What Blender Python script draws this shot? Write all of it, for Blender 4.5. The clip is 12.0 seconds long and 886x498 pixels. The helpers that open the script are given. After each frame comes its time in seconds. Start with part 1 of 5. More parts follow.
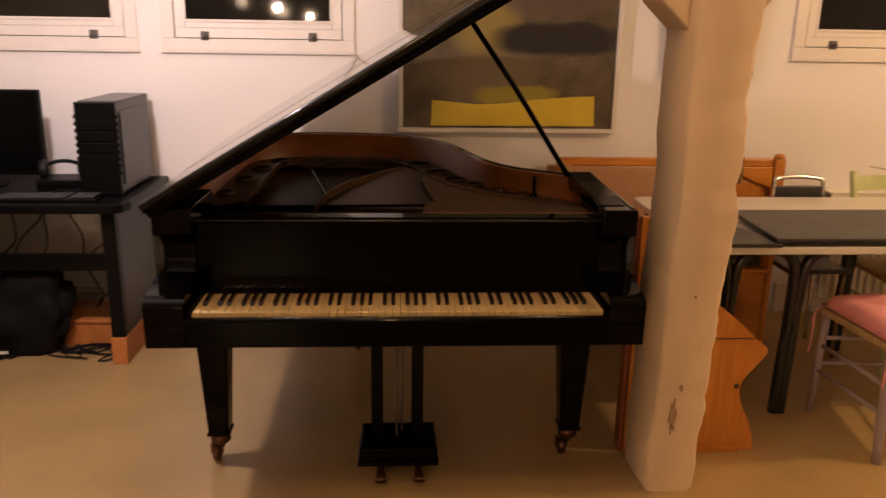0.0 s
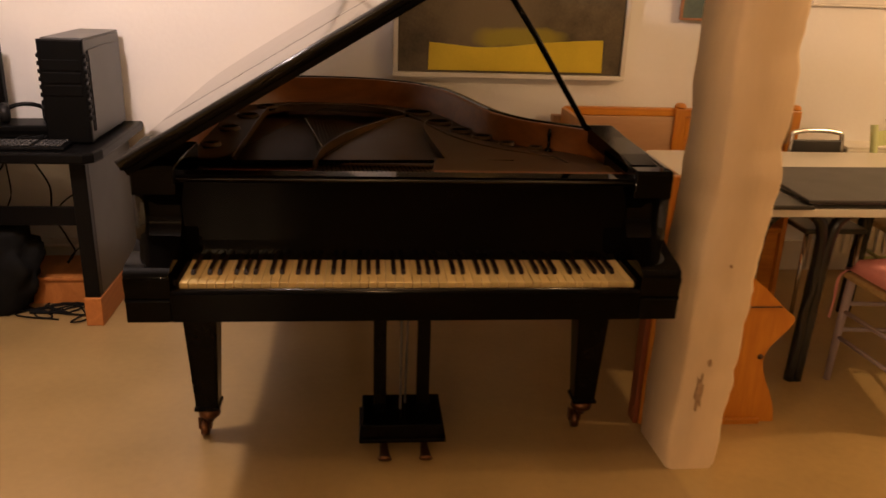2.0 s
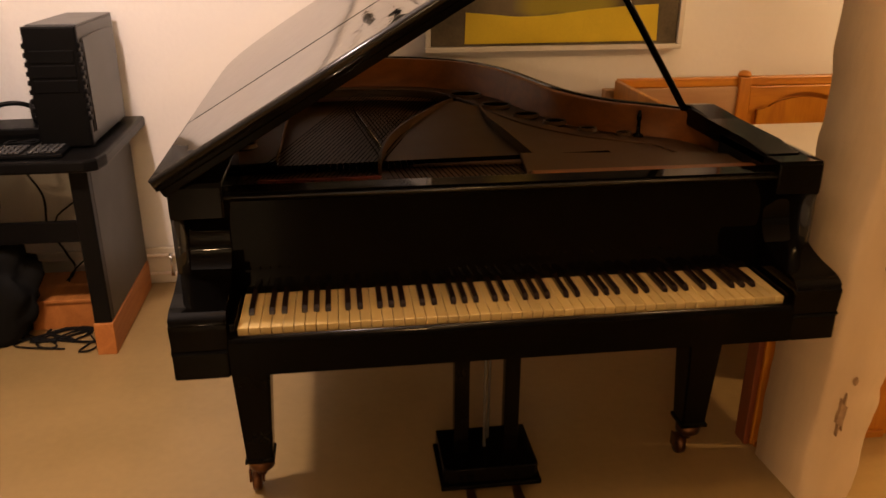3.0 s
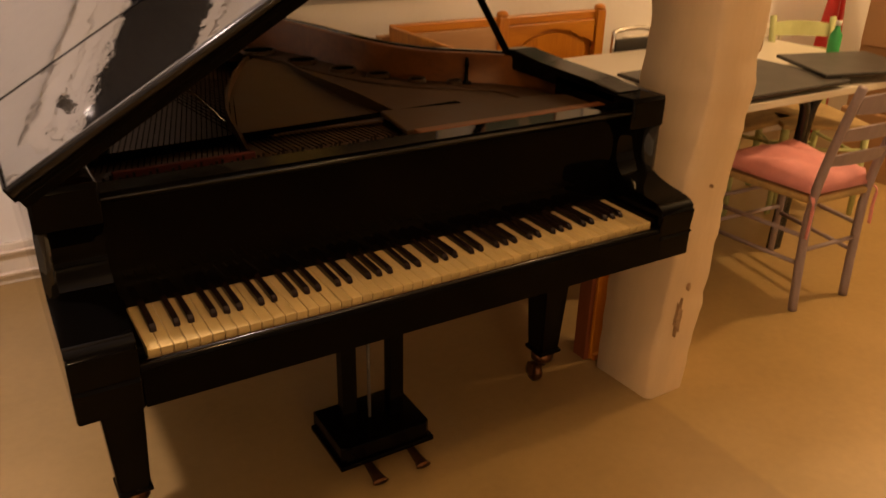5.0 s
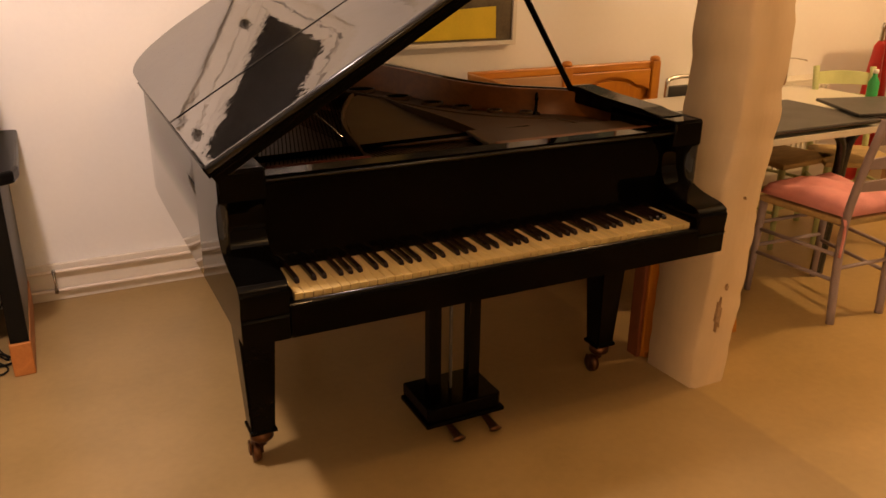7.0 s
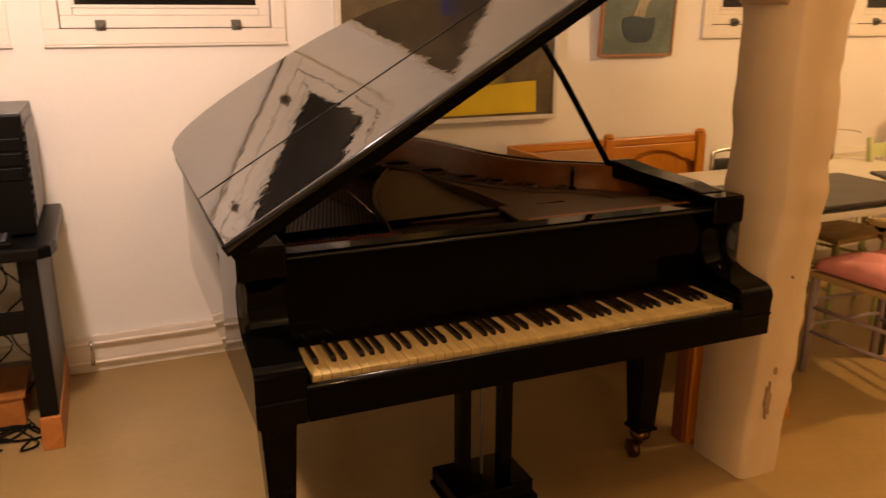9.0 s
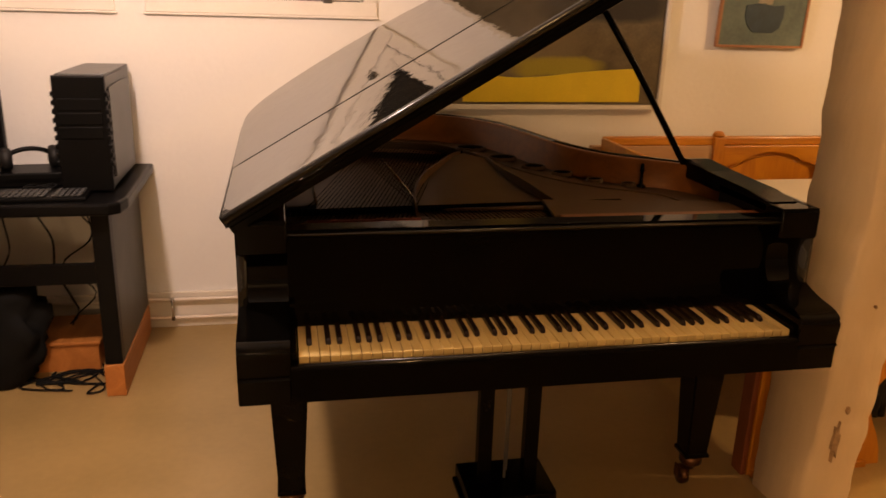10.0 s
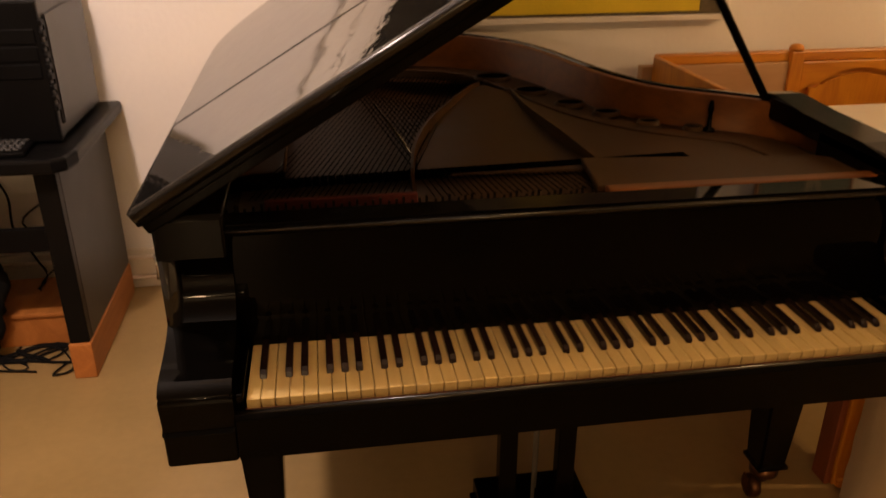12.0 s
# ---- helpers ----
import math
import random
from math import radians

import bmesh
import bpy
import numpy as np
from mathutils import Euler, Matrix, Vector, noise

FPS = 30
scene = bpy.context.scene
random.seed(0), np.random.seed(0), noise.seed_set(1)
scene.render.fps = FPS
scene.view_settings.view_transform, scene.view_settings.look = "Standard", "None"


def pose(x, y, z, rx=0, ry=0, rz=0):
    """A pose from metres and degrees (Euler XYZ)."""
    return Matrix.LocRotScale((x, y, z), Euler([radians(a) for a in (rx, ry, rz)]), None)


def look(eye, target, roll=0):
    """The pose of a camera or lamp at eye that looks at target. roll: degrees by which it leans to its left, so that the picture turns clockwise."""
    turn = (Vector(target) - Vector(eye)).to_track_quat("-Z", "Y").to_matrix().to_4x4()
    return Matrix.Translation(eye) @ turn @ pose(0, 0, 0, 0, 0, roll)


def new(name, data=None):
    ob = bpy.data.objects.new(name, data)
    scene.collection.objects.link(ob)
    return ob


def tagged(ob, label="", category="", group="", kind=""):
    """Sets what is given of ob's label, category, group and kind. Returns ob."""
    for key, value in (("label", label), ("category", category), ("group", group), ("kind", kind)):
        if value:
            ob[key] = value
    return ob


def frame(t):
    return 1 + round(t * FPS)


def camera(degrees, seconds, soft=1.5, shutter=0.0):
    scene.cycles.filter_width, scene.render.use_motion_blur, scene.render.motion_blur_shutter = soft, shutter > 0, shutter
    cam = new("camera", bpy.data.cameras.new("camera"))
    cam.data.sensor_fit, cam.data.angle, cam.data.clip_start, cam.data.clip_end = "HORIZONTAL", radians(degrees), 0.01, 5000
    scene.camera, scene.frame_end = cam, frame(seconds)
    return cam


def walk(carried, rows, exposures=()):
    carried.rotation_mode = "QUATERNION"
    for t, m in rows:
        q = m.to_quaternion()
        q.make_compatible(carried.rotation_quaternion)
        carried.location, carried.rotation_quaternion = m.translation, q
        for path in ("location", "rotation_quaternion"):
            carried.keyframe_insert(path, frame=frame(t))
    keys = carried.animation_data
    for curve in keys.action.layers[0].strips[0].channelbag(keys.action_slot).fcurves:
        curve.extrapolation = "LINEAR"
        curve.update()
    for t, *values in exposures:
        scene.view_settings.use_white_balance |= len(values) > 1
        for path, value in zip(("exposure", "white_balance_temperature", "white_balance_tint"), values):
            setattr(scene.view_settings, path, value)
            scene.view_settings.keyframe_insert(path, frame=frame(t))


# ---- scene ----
cam = camera(58.2, 12.0, soft=1.5, shutter=0.4)
PATH = [
    (0, (0.315, 0.27, 1.508), (0.433, 2.195, 0.98), 0.9),
    (0.5, (0.439, 0.154, 1.507), (0.345, 2.081, 0.977), -0.4),
    (0.9, (0.473, 0.13, 1.495), (0.333, 2.051, 0.957), -1.0),
    (1, (0.466, 0.136, 1.503), (0.327, 2.051, 0.945), -1.1),
    (1.5, (0.404, 0.286, 1.483), (0.342, 2.161, 0.788), -0.8),
    (2, (0.208, 0.526, 1.5), (0.397, 2.402, 0.834), 2.0),
    (2.5, (0.076, 0.713, 1.481), (0.264, 2.586, 0.804), 2.0),
    (2.7, (0.034, 0.817, 1.468), (0.219, 2.68, 0.763), 1.0),
    (4.3, (-0.43, 1.352, 1.485), (0.313, 3.008, 0.645), 0.6),
    (4.5, (-0.442, 1.354, 1.475), (0.382, 2.956, 0.606), 1.6),
    (4.9, (-0.452, 1.278, 1.496), (0.5, 2.799, 0.612), 1.5),
    (5, (-0.468, 1.215, 1.478), (0.481, 2.756, 0.627), 1.4),
    (5.5, (-0.478, 1.007, 1.481), (0.307, 2.67, 0.695), -1.8),
    (6, (-0.598, 0.869, 1.489), (0.146, 2.565, 0.733), -1.6),
    (6.5, (-0.719, 0.837, 1.464), (0.096, 2.506, 0.725), -0.5),
    (7, (-0.745, 0.817, 1.474), (0.096, 2.486, 0.761), 0.6),
    (7.2, (-0.744, 0.819, 1.479), (0.11, 2.484, 0.773), 0.8),
    (8.8, (-0.68, 0.852, 1.495), (0.125, 2.598, 0.944), -0.5),
    (9, (-0.654, 0.854, 1.48), (0.091, 2.627, 0.929), -0.2),
    (9.5, (-0.457, 0.889, 1.48), (0.093, 2.725, 0.908), 1.9),
    (10, (-0.301, 0.854, 1.47), (0.082, 2.724, 0.875), 1.7),
    (10.5, (-0.156, 0.839, 1.461), (0.058, 2.724, 0.827), 3.0),
    (11, (-0.073, 0.967, 1.471), (0.129, 2.843, 0.808), 1.4),
    (11.5, (-0.059, 1.171, 1.503), (0.128, 3.035, 0.804), -0.7),
    (12, (-0.129, 1.38, 1.463), (0.148, 3.183, 0.644), -0.1),
]

EXPOSURES = [(0.0, 0.0, 5480, 16), (0.9, -0.10, 5800, 16), (1.5, -0.09, 5850, 14), (2.5, 0.0, 6150, 12), (4.4, 0.30, 6300, 12), (5.0, 0.0, 6300, 12), (5.6, 0.12, 6250, 12), (7.0, 0.10, 6250, 12), (9.0, 0.07, 6550, 13), (10.0, 0.05, 6550, 13), (11.0, -0.06, 6400, 13), (12.0, -0.07, 6350, 12)]
walk(cam, [(t, look(eye, target, roll)) for t, eye, target, roll in PATH], EXPOSURES)

# ------------------------------------------------------------------ light
world = bpy.data.worlds.new("night")
scene.world = world
world.use_nodes = True
world.node_tree.nodes["Background"].inputs[0].default_value = (0.35, 0.4, 0.55, 1)
world.node_tree.nodes["Background"].inputs[1].default_value = 0.01


def bulb(name, place, watts, colour, radius=0.05):
    data = bpy.data.lights.new(name, "POINT")
    data.energy, data.color, data.shadow_soft_size = watts, colour, radius
    ob = new(name, data)
    ob.location = place
    return ob


LAMP_LEFT = (-0.93, 2.85, 1.94)
LAMP_RIGHT = (3.65, 2.5, 2.3)
LAMP_OVER = (0.27, 1.65, 2.6)
bulb("lamp_left", LAMP_LEFT, 88, (1.0, 0.73, 0.585))
bulb("lamp_right", LAMP_RIGHT, 106, (1.0, 0.59, 0.25))
bulb("lamp_over", LAMP_OVER, 21, (1.0, 0.55, 0.20), 0.05)
bulb("lamp_far", (-1.46, -4.0, 1.81), 112, (1.0, 0.63, 0.31), 0.06)
bulb("lamp_far", (-1.0, -4.2, 1.69), 73, (1.0, 0.63, 0.31), 0.05)

# ------------------------------------------------------------------ materials


def material(name, colour, rough=0.5, metal=0.0, vary=0.12, scale=6.0, fine=60.0, bump=0.0, spec=0.5, coat=0.0,
             second=None, stretch=(1, 1, 1), ior=1.5, per_object=0.0, coat_ior=1.5, wave=0.0):
    m = bpy.data.materials.new(name)
    m.use_nodes = True
    nodes, links = m.node_tree.nodes, m.node_tree.links
    bsdf = nodes["Principled BSDF"]
    coord = nodes.new("ShaderNodeTexCoord")
    mapping = nodes.new("ShaderNodeMapping")
    mapping.inputs["Scale"].default_value = stretch
    links.new(coord.outputs["Object"], mapping.inputs[0])
    big, small = nodes.new("ShaderNodeTexNoise"), nodes.new("ShaderNodeTexNoise")
    for node, s in ((big, scale), (small, fine)):
        node.inputs["Scale"].default_value = s
        node.inputs["Detail"].default_value = 4
        links.new(mapping.outputs[0], node.inputs["Vector"])
    add = nodes.new("ShaderNodeMath")
    add.operation = "MULTIPLY_ADD"
    links.new(small.outputs[0], add.inputs[0])
    add.inputs[1].default_value = 0.4
    links.new(big.outputs[0], add.inputs[2])
    ramp = nodes.new("ShaderNodeMapRange")
    ramp.inputs[1].default_value, ramp.inputs[2].default_value = 0.4, 1.0
    links.new(add.outputs[0], ramp.inputs[0])
    mix = nodes.new("ShaderNodeMix")
    mix.data_type = "RGBA"
    a = [max(0.0, c * (1 - vary)) for c in colour]
    b = [min(1.0, c * (1 + vary)) for c in colour] if second is None else second
    mix.inputs[6].default_value, mix.inputs[7].default_value = (*a, 1), (*b, 1)
    links.new(ramp.outputs[0], mix.inputs[0])
    out = mix.outputs[2]
    if per_object:
        info = nodes.new("ShaderNodeObjectInfo")
        hsv = nodes.new("ShaderNodeHueSaturation")
        span = nodes.new("ShaderNodeMapRange")
        span.inputs[3].default_value, span.inputs[4].default_value = 1 - per_object, 1 + per_object
        links.new(info.outputs["Random"], span.inputs[0])
        links.new(span.outputs[0], hsv.inputs["Value"])
        links.new(out, hsv.inputs["Color"])
        out = hsv.outputs[0]
    links.new(out, bsdf.inputs["Base Color"])
    rr = nodes.new("ShaderNodeMapRange")
    rr.inputs[3].default_value, rr.inputs[4].default_value = rough * 0.85, min(1.0, rough * 1.2)
    links.new(big.outputs[0], rr.inputs[0])
    links.new(rr.outputs[0], bsdf.inputs["Roughness"])
    bsdf.inputs["Metallic"].default_value = metal
    bsdf.inputs["IOR"].default_value = ior
    bsdf.inputs["Specular IOR Level"].default_value = spec
    bsdf.inputs["Coat Weight"].default_value = coat
    bsdf.inputs["Coat Roughness"].default_value = 0.06
    bsdf.inputs["Coat IOR"].default_value = coat_ior
    if bump or wave:
        bn = nodes.new("ShaderNodeBump")
        bn.inputs["Strength"].default_value = bump or wave
        bn.inputs["Distance"].default_value = 0.004 if bump else 0.01
        links.new((small if bump else big).outputs[0], bn.inputs["Height"])
        links.new(bn.outputs[0], bsdf.inputs["Normal"])
    return m


def wood(name, light, dark, rough=0.4, axis="x", coat=0.0, rings=9.0, spec=0.5):
    """Pine or mahogany: long grain along an axis."""
    m = bpy.data.materials.new(name)
    m.use_nodes = True
    nodes, links = m.node_tree.nodes, m.node_tree.links
    bsdf = nodes["Principled BSDF"]
    coord, mapping = nodes.new("ShaderNodeTexCoord"), nodes.new("ShaderNodeMapping")
    s = {"x": (0.12, 1, 1), "y": (1, 0.12, 1), "z": (1, 1, 0.12)}[axis]
    mapping.inputs["Scale"].default_value = s
    links.new(coord.outputs["Object"], mapping.inputs[0])
    noise_a, noise_b = nodes.new("ShaderNodeTexNoise"), nodes.new("ShaderNodeTexNoise")
    noise_a.inputs["Scale"].default_value, noise_b.inputs["Scale"].default_value = rings, rings * 14
    noise_a.inputs["Detail"].default_value, noise_a.inputs["Distortion"].default_value = 3, 1.2
    noise_b.inputs["Detail"].default_value = 3
    for n in (noise_a, noise_b):
        links.new(mapping.outputs[0], n.inputs["Vector"])
    saw = nodes.new("ShaderNodeMath")
    saw.operation = "PINGPONG"
    mul = nodes.new("ShaderNodeMath")
    mul.operation, mul.inputs[1].default_value = "MULTIPLY", 6.0
    links.new(noise_a.outputs[0], mul.inputs[0])
    links.new(mul.outputs[0], saw.inputs[0])
    saw.inputs[1].default_value = 1.0
    add = nodes.new("ShaderNodeMath")
    add.operation, add.inputs[1].default_value = "MULTIPLY_ADD", 0.6
    links.new(noise_b.outputs[0], add.inputs[0])
    half = nodes.new("ShaderNodeMath")
    half.operation, half.inputs[1].default_value = "MULTIPLY", 0.5
    links.new(saw.outputs[0], half.inputs[0])
    links.new(half.outputs[0], add.inputs[2])
    mix = nodes.new("ShaderNodeMix")
    mix.data_type = "RGBA"
    mix.inputs[6].default_value, mix.inputs[7].default_value = (*light, 1), (*dark, 1)
    links.new(add.outputs[0], mix.inputs[0])
    links.new(mix.outputs[2], bsdf.inputs["Base Color"])
    bsdf.inputs["Roughness"].default_value = rough
    bsdf.inputs["Coat Weight"].default_value = coat
    bsdf.inputs["Coat Roughness"].default_value = 0.12
    bsdf.inputs["Specular IOR Level"].default_value = spec
    bn = nodes.new("ShaderNodeBump")
    bn.inputs["Strength"].default_value, bn.inputs["Distance"].default_value = 0.15, 0.002
    links.new(noise_b.outputs[0], bn.inputs["Height"])
    links.new(bn.outputs[0], bsdf.inputs["Normal"])
    return m


PLASTER = material("white_plaster", (0.78, 0.76, 0.73), 0.75, vary=0.03, scale=1.3, fine=45, bump=0.25)
CEILING = material("white_ceiling", (0.78, 0.76, 0.73), 0.8, vary=0.03, scale=1.5, fine=30, bump=0.3)
PILLAR = material("painted_rough_timber", (0.65, 0.50, 0.315), 0.6, vary=0.10, scale=4, fine=28, bump=0.5, stretch=(1, 1, 0.35))
CHIP = material("chipped_bare_wood", (0.34, 0.22, 0.12), 0.8, vary=0.35, scale=40, fine=150, bump=0.4)
SKIRT = material("cream_paint", (0.70, 0.64, 0.55), 0.45, vary=0.06, scale=5, fine=70, bump=0.1)
FRAME = material("cream_gloss_paint", (0.74, 0.70, 0.64), 0.4, vary=0.05, scale=7, fine=80, bump=0.12)
PIPE = material("painted_copper_pipe", (0.70, 0.60, 0.50), 0.3, vary=0.08, scale=8, fine=60)
LACQUER = material("black_piano_lacquer", (0.006, 0.0055, 0.005), 0.035, vary=0.3, scale=3.2, fine=90, ior=1.5, wave=0.02)
CASE = material("black_case_lacquer", (0.0012, 0.001, 0.0009), 0.05, vary=0.3, scale=3.2, fine=90, ior=1.15, wave=0.02)
LID = material("wavy_black_lacquer", (0.006, 0.0055, 0.005), 0.03, vary=0.3, scale=11, fine=90, ior=2.3, wave=0.14, stretch=(1, 0.45, 1))
ARM = material("black_arm_lacquer", (0.0014, 0.0012, 0.001), 0.06, vary=0.3, scale=3.2, fine=90, ior=1.19, wave=0.02)
SATIN = material("worn_black_lacquer", (0.0025, 0.002, 0.0018), 0.16, vary=0.4, scale=9, fine=120, ior=1.17, bump=0.02)
IVORY = material("aged_ivory", (0.54, 0.405, 0.17), 0.3, vary=0.10, scale=14, fine=200, per_object=0.10)
EBONY = material("ebony_key", (0.012, 0.006, 0.005), 0.25, vary=0.3, scale=30, fine=160, ior=1.3)
MAHOGANY = wood("mahogany_veneer", (0.21, 0.070, 0.004), (0.115, 0.034, 0.002), 0.45, "x", rings=7)
# very dark brown: shade under the open lid is put into the wood's colour
SPRUCE = wood("shaded_spruce_board", (0.075, 0.036, 0.010), (0.045, 0.020, 0.006), 0.4, "y", rings=10, spec=0.1)
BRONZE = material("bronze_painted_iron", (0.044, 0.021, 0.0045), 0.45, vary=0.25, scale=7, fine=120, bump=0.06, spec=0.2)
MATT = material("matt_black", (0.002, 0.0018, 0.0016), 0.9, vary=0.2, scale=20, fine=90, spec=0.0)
EDGE = material("polished_black_edge", (0.004, 0.0035, 0.003), 0.24, vary=0.2, scale=9, fine=90)
# near-black, not bare steel: the dim case inside is put into the colour
STRING = material("shade_dark_steel", (0.010, 0.006, 0.003), 0.7, metal=0.0, vary=0.2, scale=20, fine=200, spec=0.15)
REDWOOD = wood("dark_red_wood", (0.24, 0.062, 0.012), (0.14, 0.032, 0.006), 0.5, "z", rings=8)
BRASS = material("tarnished_brass", (0.11, 0.05, 0.022), 0.38, metal=0.9, vary=0.3, scale=25, fine=200)
DULL = material("dull_worn_metal", (0.13, 0.12, 0.105), 0.65, metal=0.2, spec=0.2, vary=0.25, scale=25, fine=160)
STEEL = material("chromed_steel", (0.55, 0.53, 0.50), 0.2, metal=1.0, vary=0.1, scale=10, fine=120)
FELT = material("red_felt", (0.09, 0.014, 0.01), 0.95, vary=0.2, scale=30, fine=300)
PINE = wood("varnished_pine", (0.66, 0.275, 0.012), (0.42, 0.135, 0.005), 0.38, "z", coat=0.15, rings=8)
PINE_X = wood("varnished_pine_rail", (0.66, 0.275, 0.012), (0.42, 0.135, 0.005), 0.38, "x", coat=0.15, rings=8)
PLINTH = wood("orange_pine_plinth", (0.52, 0.20, 0.045), (0.36, 0.12, 0.022), 0.5, "y", rings=9)
DESK = material("black_ash_laminate", (0.004, 0.0038, 0.0038), 0.3, ior=1.2, vary=0.2, scale=6, fine=120, bump=0.06, stretch=(1, 0.2, 1))
DESK_SIDE = material("worn_grey_black_laminate", (0.032, 0.030, 0.028), 0.42, vary=0.12, scale=5, fine=140, bump=0.06)
PLASTIC = material("black_plastic", (0.0028, 0.0027, 0.0028), 0.38, ior=1.17, vary=0.2, scale=12, fine=160, bump=0.05)
TOWER_SIDE = material("grey_steel_panel", (0.07, 0.07, 0.073), 0.35, metal=0.3, vary=0.06, scale=6, fine=120)
SCREEN = material("dark_screen", (0.002, 0.002, 0.002), 0.25, ior=1.15, vary=0.1, scale=5, fine=80)
RED = material("red_plastic", (0.55, 0.025, 0.02), 0.45, vary=0.12, scale=12, fine=120)
RUBBER = material("black_rubber", (0.018, 0.017, 0.016), 0.7, vary=0.2, scale=20, fine=150)
LEATHER = material("black_leatherette", (0.010, 0.0095, 0.0095), 0.45, ior=1.3, vary=0.2, scale=14, fine=180, bump=0.25)
LAVENDER = material("grey_lavender_paint", (0.30, 0.24, 0.26), 0.5, vary=0.12, scale=14, fine=120, bump=0.15)
GREEN = material("pale_green_paint", (0.46, 0.50, 0.22), 0.5, vary=0.12, scale=14, fine=120, bump=0.15)
RUSH = material("woven_rush", (0.42, 0.30, 0.13), 0.8, vary=0.3, scale=30, fine=220, bump=0.6, stretch=(0.3, 1, 1))
PINK = material("pink_cotton", (0.74, 0.32, 0.32), 0.9, vary=0.10, scale=16, fine=260, bump=0.35)
CREAM = material("cream_laminate", (0.64, 0.60, 0.50), 0.3, vary=0.05, scale=5, fine=90)
SLATE = material("dark_grey_vinyl_mat", (0.026, 0.024, 0.020), 0.4, vary=0.15, scale=8, fine=160, bump=0.06)
TUBE = material("black_enamel_tube", (0.012, 0.012, 0.012), 0.25, vary=0.15, scale=10, fine=100)
CUSHION = material("dark_brown_upholstery", (0.055, 0.028, 0.018), 0.85, vary=0.25, scale=18, fine=220, bump=0.3)
RADIATOR = material("white_enamel", (0.72, 0.68, 0.58), 0.35, vary=0.04, scale=6, fine=90)
CARDBOARD = material("brown_cardboard", (0.40, 0.23, 0.11), 0.8, vary=0.1, scale=5, fine=130, bump=0.15)
CABLE = material("black_cable", (0.006, 0.006, 0.006), 0.8, vary=0.2, scale=20, fine=90, spec=0.12)
PAPER = material("white_paper", (0.72, 0.69, 0.62), 0.7, vary=0.04, scale=10, fine=90)
GREENTAG = material("green_plastic", (0.03, 0.32, 0.08), 0.4, vary=0.1, scale=10, fine=90)
PALE = wood("light_struck_pine", (0.50, 0.31, 0.16), (0.42, 0.24, 0.11), 0.55, "x", rings=8)
PICTURE_WOOD = wood("thin_picture_moulding", (0.42, 0.20, 0.09), (0.28, 0.12, 0.05), 0.5, "x", rings=14)
WHITE_KEYCAP = material("grey_keycaps", (0.022, 0.022, 0.022), 0.5, vary=0.2, scale=30, fine=120)

GLASS = bpy.data.materials.new("window_glass")
GLASS.use_nodes = True
GLASS.node_tree.nodes["Principled BSDF"].inputs["Base Color"].default_value = (0.02, 0.021, 0.024, 1)
GLASS.node_tree.nodes["Principled BSDF"].inputs["Roughness"].default_value = 0.03
GLASS.node_tree.nodes["Principled BSDF"].inputs["IOR"].default_value = 1.5
GLASS.node_tree.nodes["Principled BSDF"].inputs["Transmission Weight"].default_value = 0.9


def floor_material():
    """Worn cream floor paint: darker left and lighter right of the pillar's line, with scuffs and blotches."""
    m = material("worn_floor_paint", (0.40, 0.275, 0.108), 0.32, vary=0.15, scale=2.6, fine=35, bump=0.12)
    nodes, links = m.node_tree.nodes, m.node_tree.links
    bsdf = nodes["Principled BSDF"]
    under = bsdf.inputs["Base Color"].links[0].from_socket
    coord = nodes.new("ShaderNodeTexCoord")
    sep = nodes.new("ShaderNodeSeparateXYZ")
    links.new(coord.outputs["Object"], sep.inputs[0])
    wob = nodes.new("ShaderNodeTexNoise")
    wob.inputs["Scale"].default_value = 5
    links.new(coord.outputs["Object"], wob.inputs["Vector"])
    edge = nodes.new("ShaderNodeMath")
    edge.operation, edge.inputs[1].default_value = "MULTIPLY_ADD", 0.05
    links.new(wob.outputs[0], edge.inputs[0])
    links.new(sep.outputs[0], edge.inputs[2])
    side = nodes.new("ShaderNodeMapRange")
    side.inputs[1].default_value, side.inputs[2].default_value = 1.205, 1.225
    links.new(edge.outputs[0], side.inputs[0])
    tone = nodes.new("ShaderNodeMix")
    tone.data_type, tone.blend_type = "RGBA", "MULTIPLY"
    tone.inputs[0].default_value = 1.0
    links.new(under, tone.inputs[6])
    # tints the base: darker left of the line, lighter right of it
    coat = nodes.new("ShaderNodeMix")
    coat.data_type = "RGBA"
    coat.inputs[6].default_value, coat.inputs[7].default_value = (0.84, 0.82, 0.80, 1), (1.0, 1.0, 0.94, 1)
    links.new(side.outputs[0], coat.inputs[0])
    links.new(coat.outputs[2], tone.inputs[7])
    blot = nodes.new("ShaderNodeTexNoise")
    blot.inputs["Scale"].default_value, blot.inputs["Detail"].default_value = 1.3, 4
    links.new(coord.outputs["Object"], blot.inputs["Vector"])
    spots = nodes.new("ShaderNodeMapRange")
    spots.inputs[1].default_value, spots.inputs[2].default_value, spots.inputs[4].default_value = 0.35, 0.95, 0.22
    links.new(blot.outputs[0], spots.inputs[0])
    stain = nodes.new("ShaderNodeMix")
    stain.data_type = "RGBA"
    stain.inputs[7].default_value = (0.33, 0.24, 0.14, 1)
    links.new(spots.outputs[0], stain.inputs[0])
    links.new(tone.outputs[2], stain.inputs[6])
    links.new(stain.outputs[2], bsdf.inputs["Base Color"])
    return m


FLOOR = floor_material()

# ------------------------------------------------------------------ mesh helpers


def finish(bm, smooth=False):
    bmesh.ops.recalc_face_normals(bm, faces=bm.faces)
    for f in bm.faces:
        f.smooth = smooth
    return bm


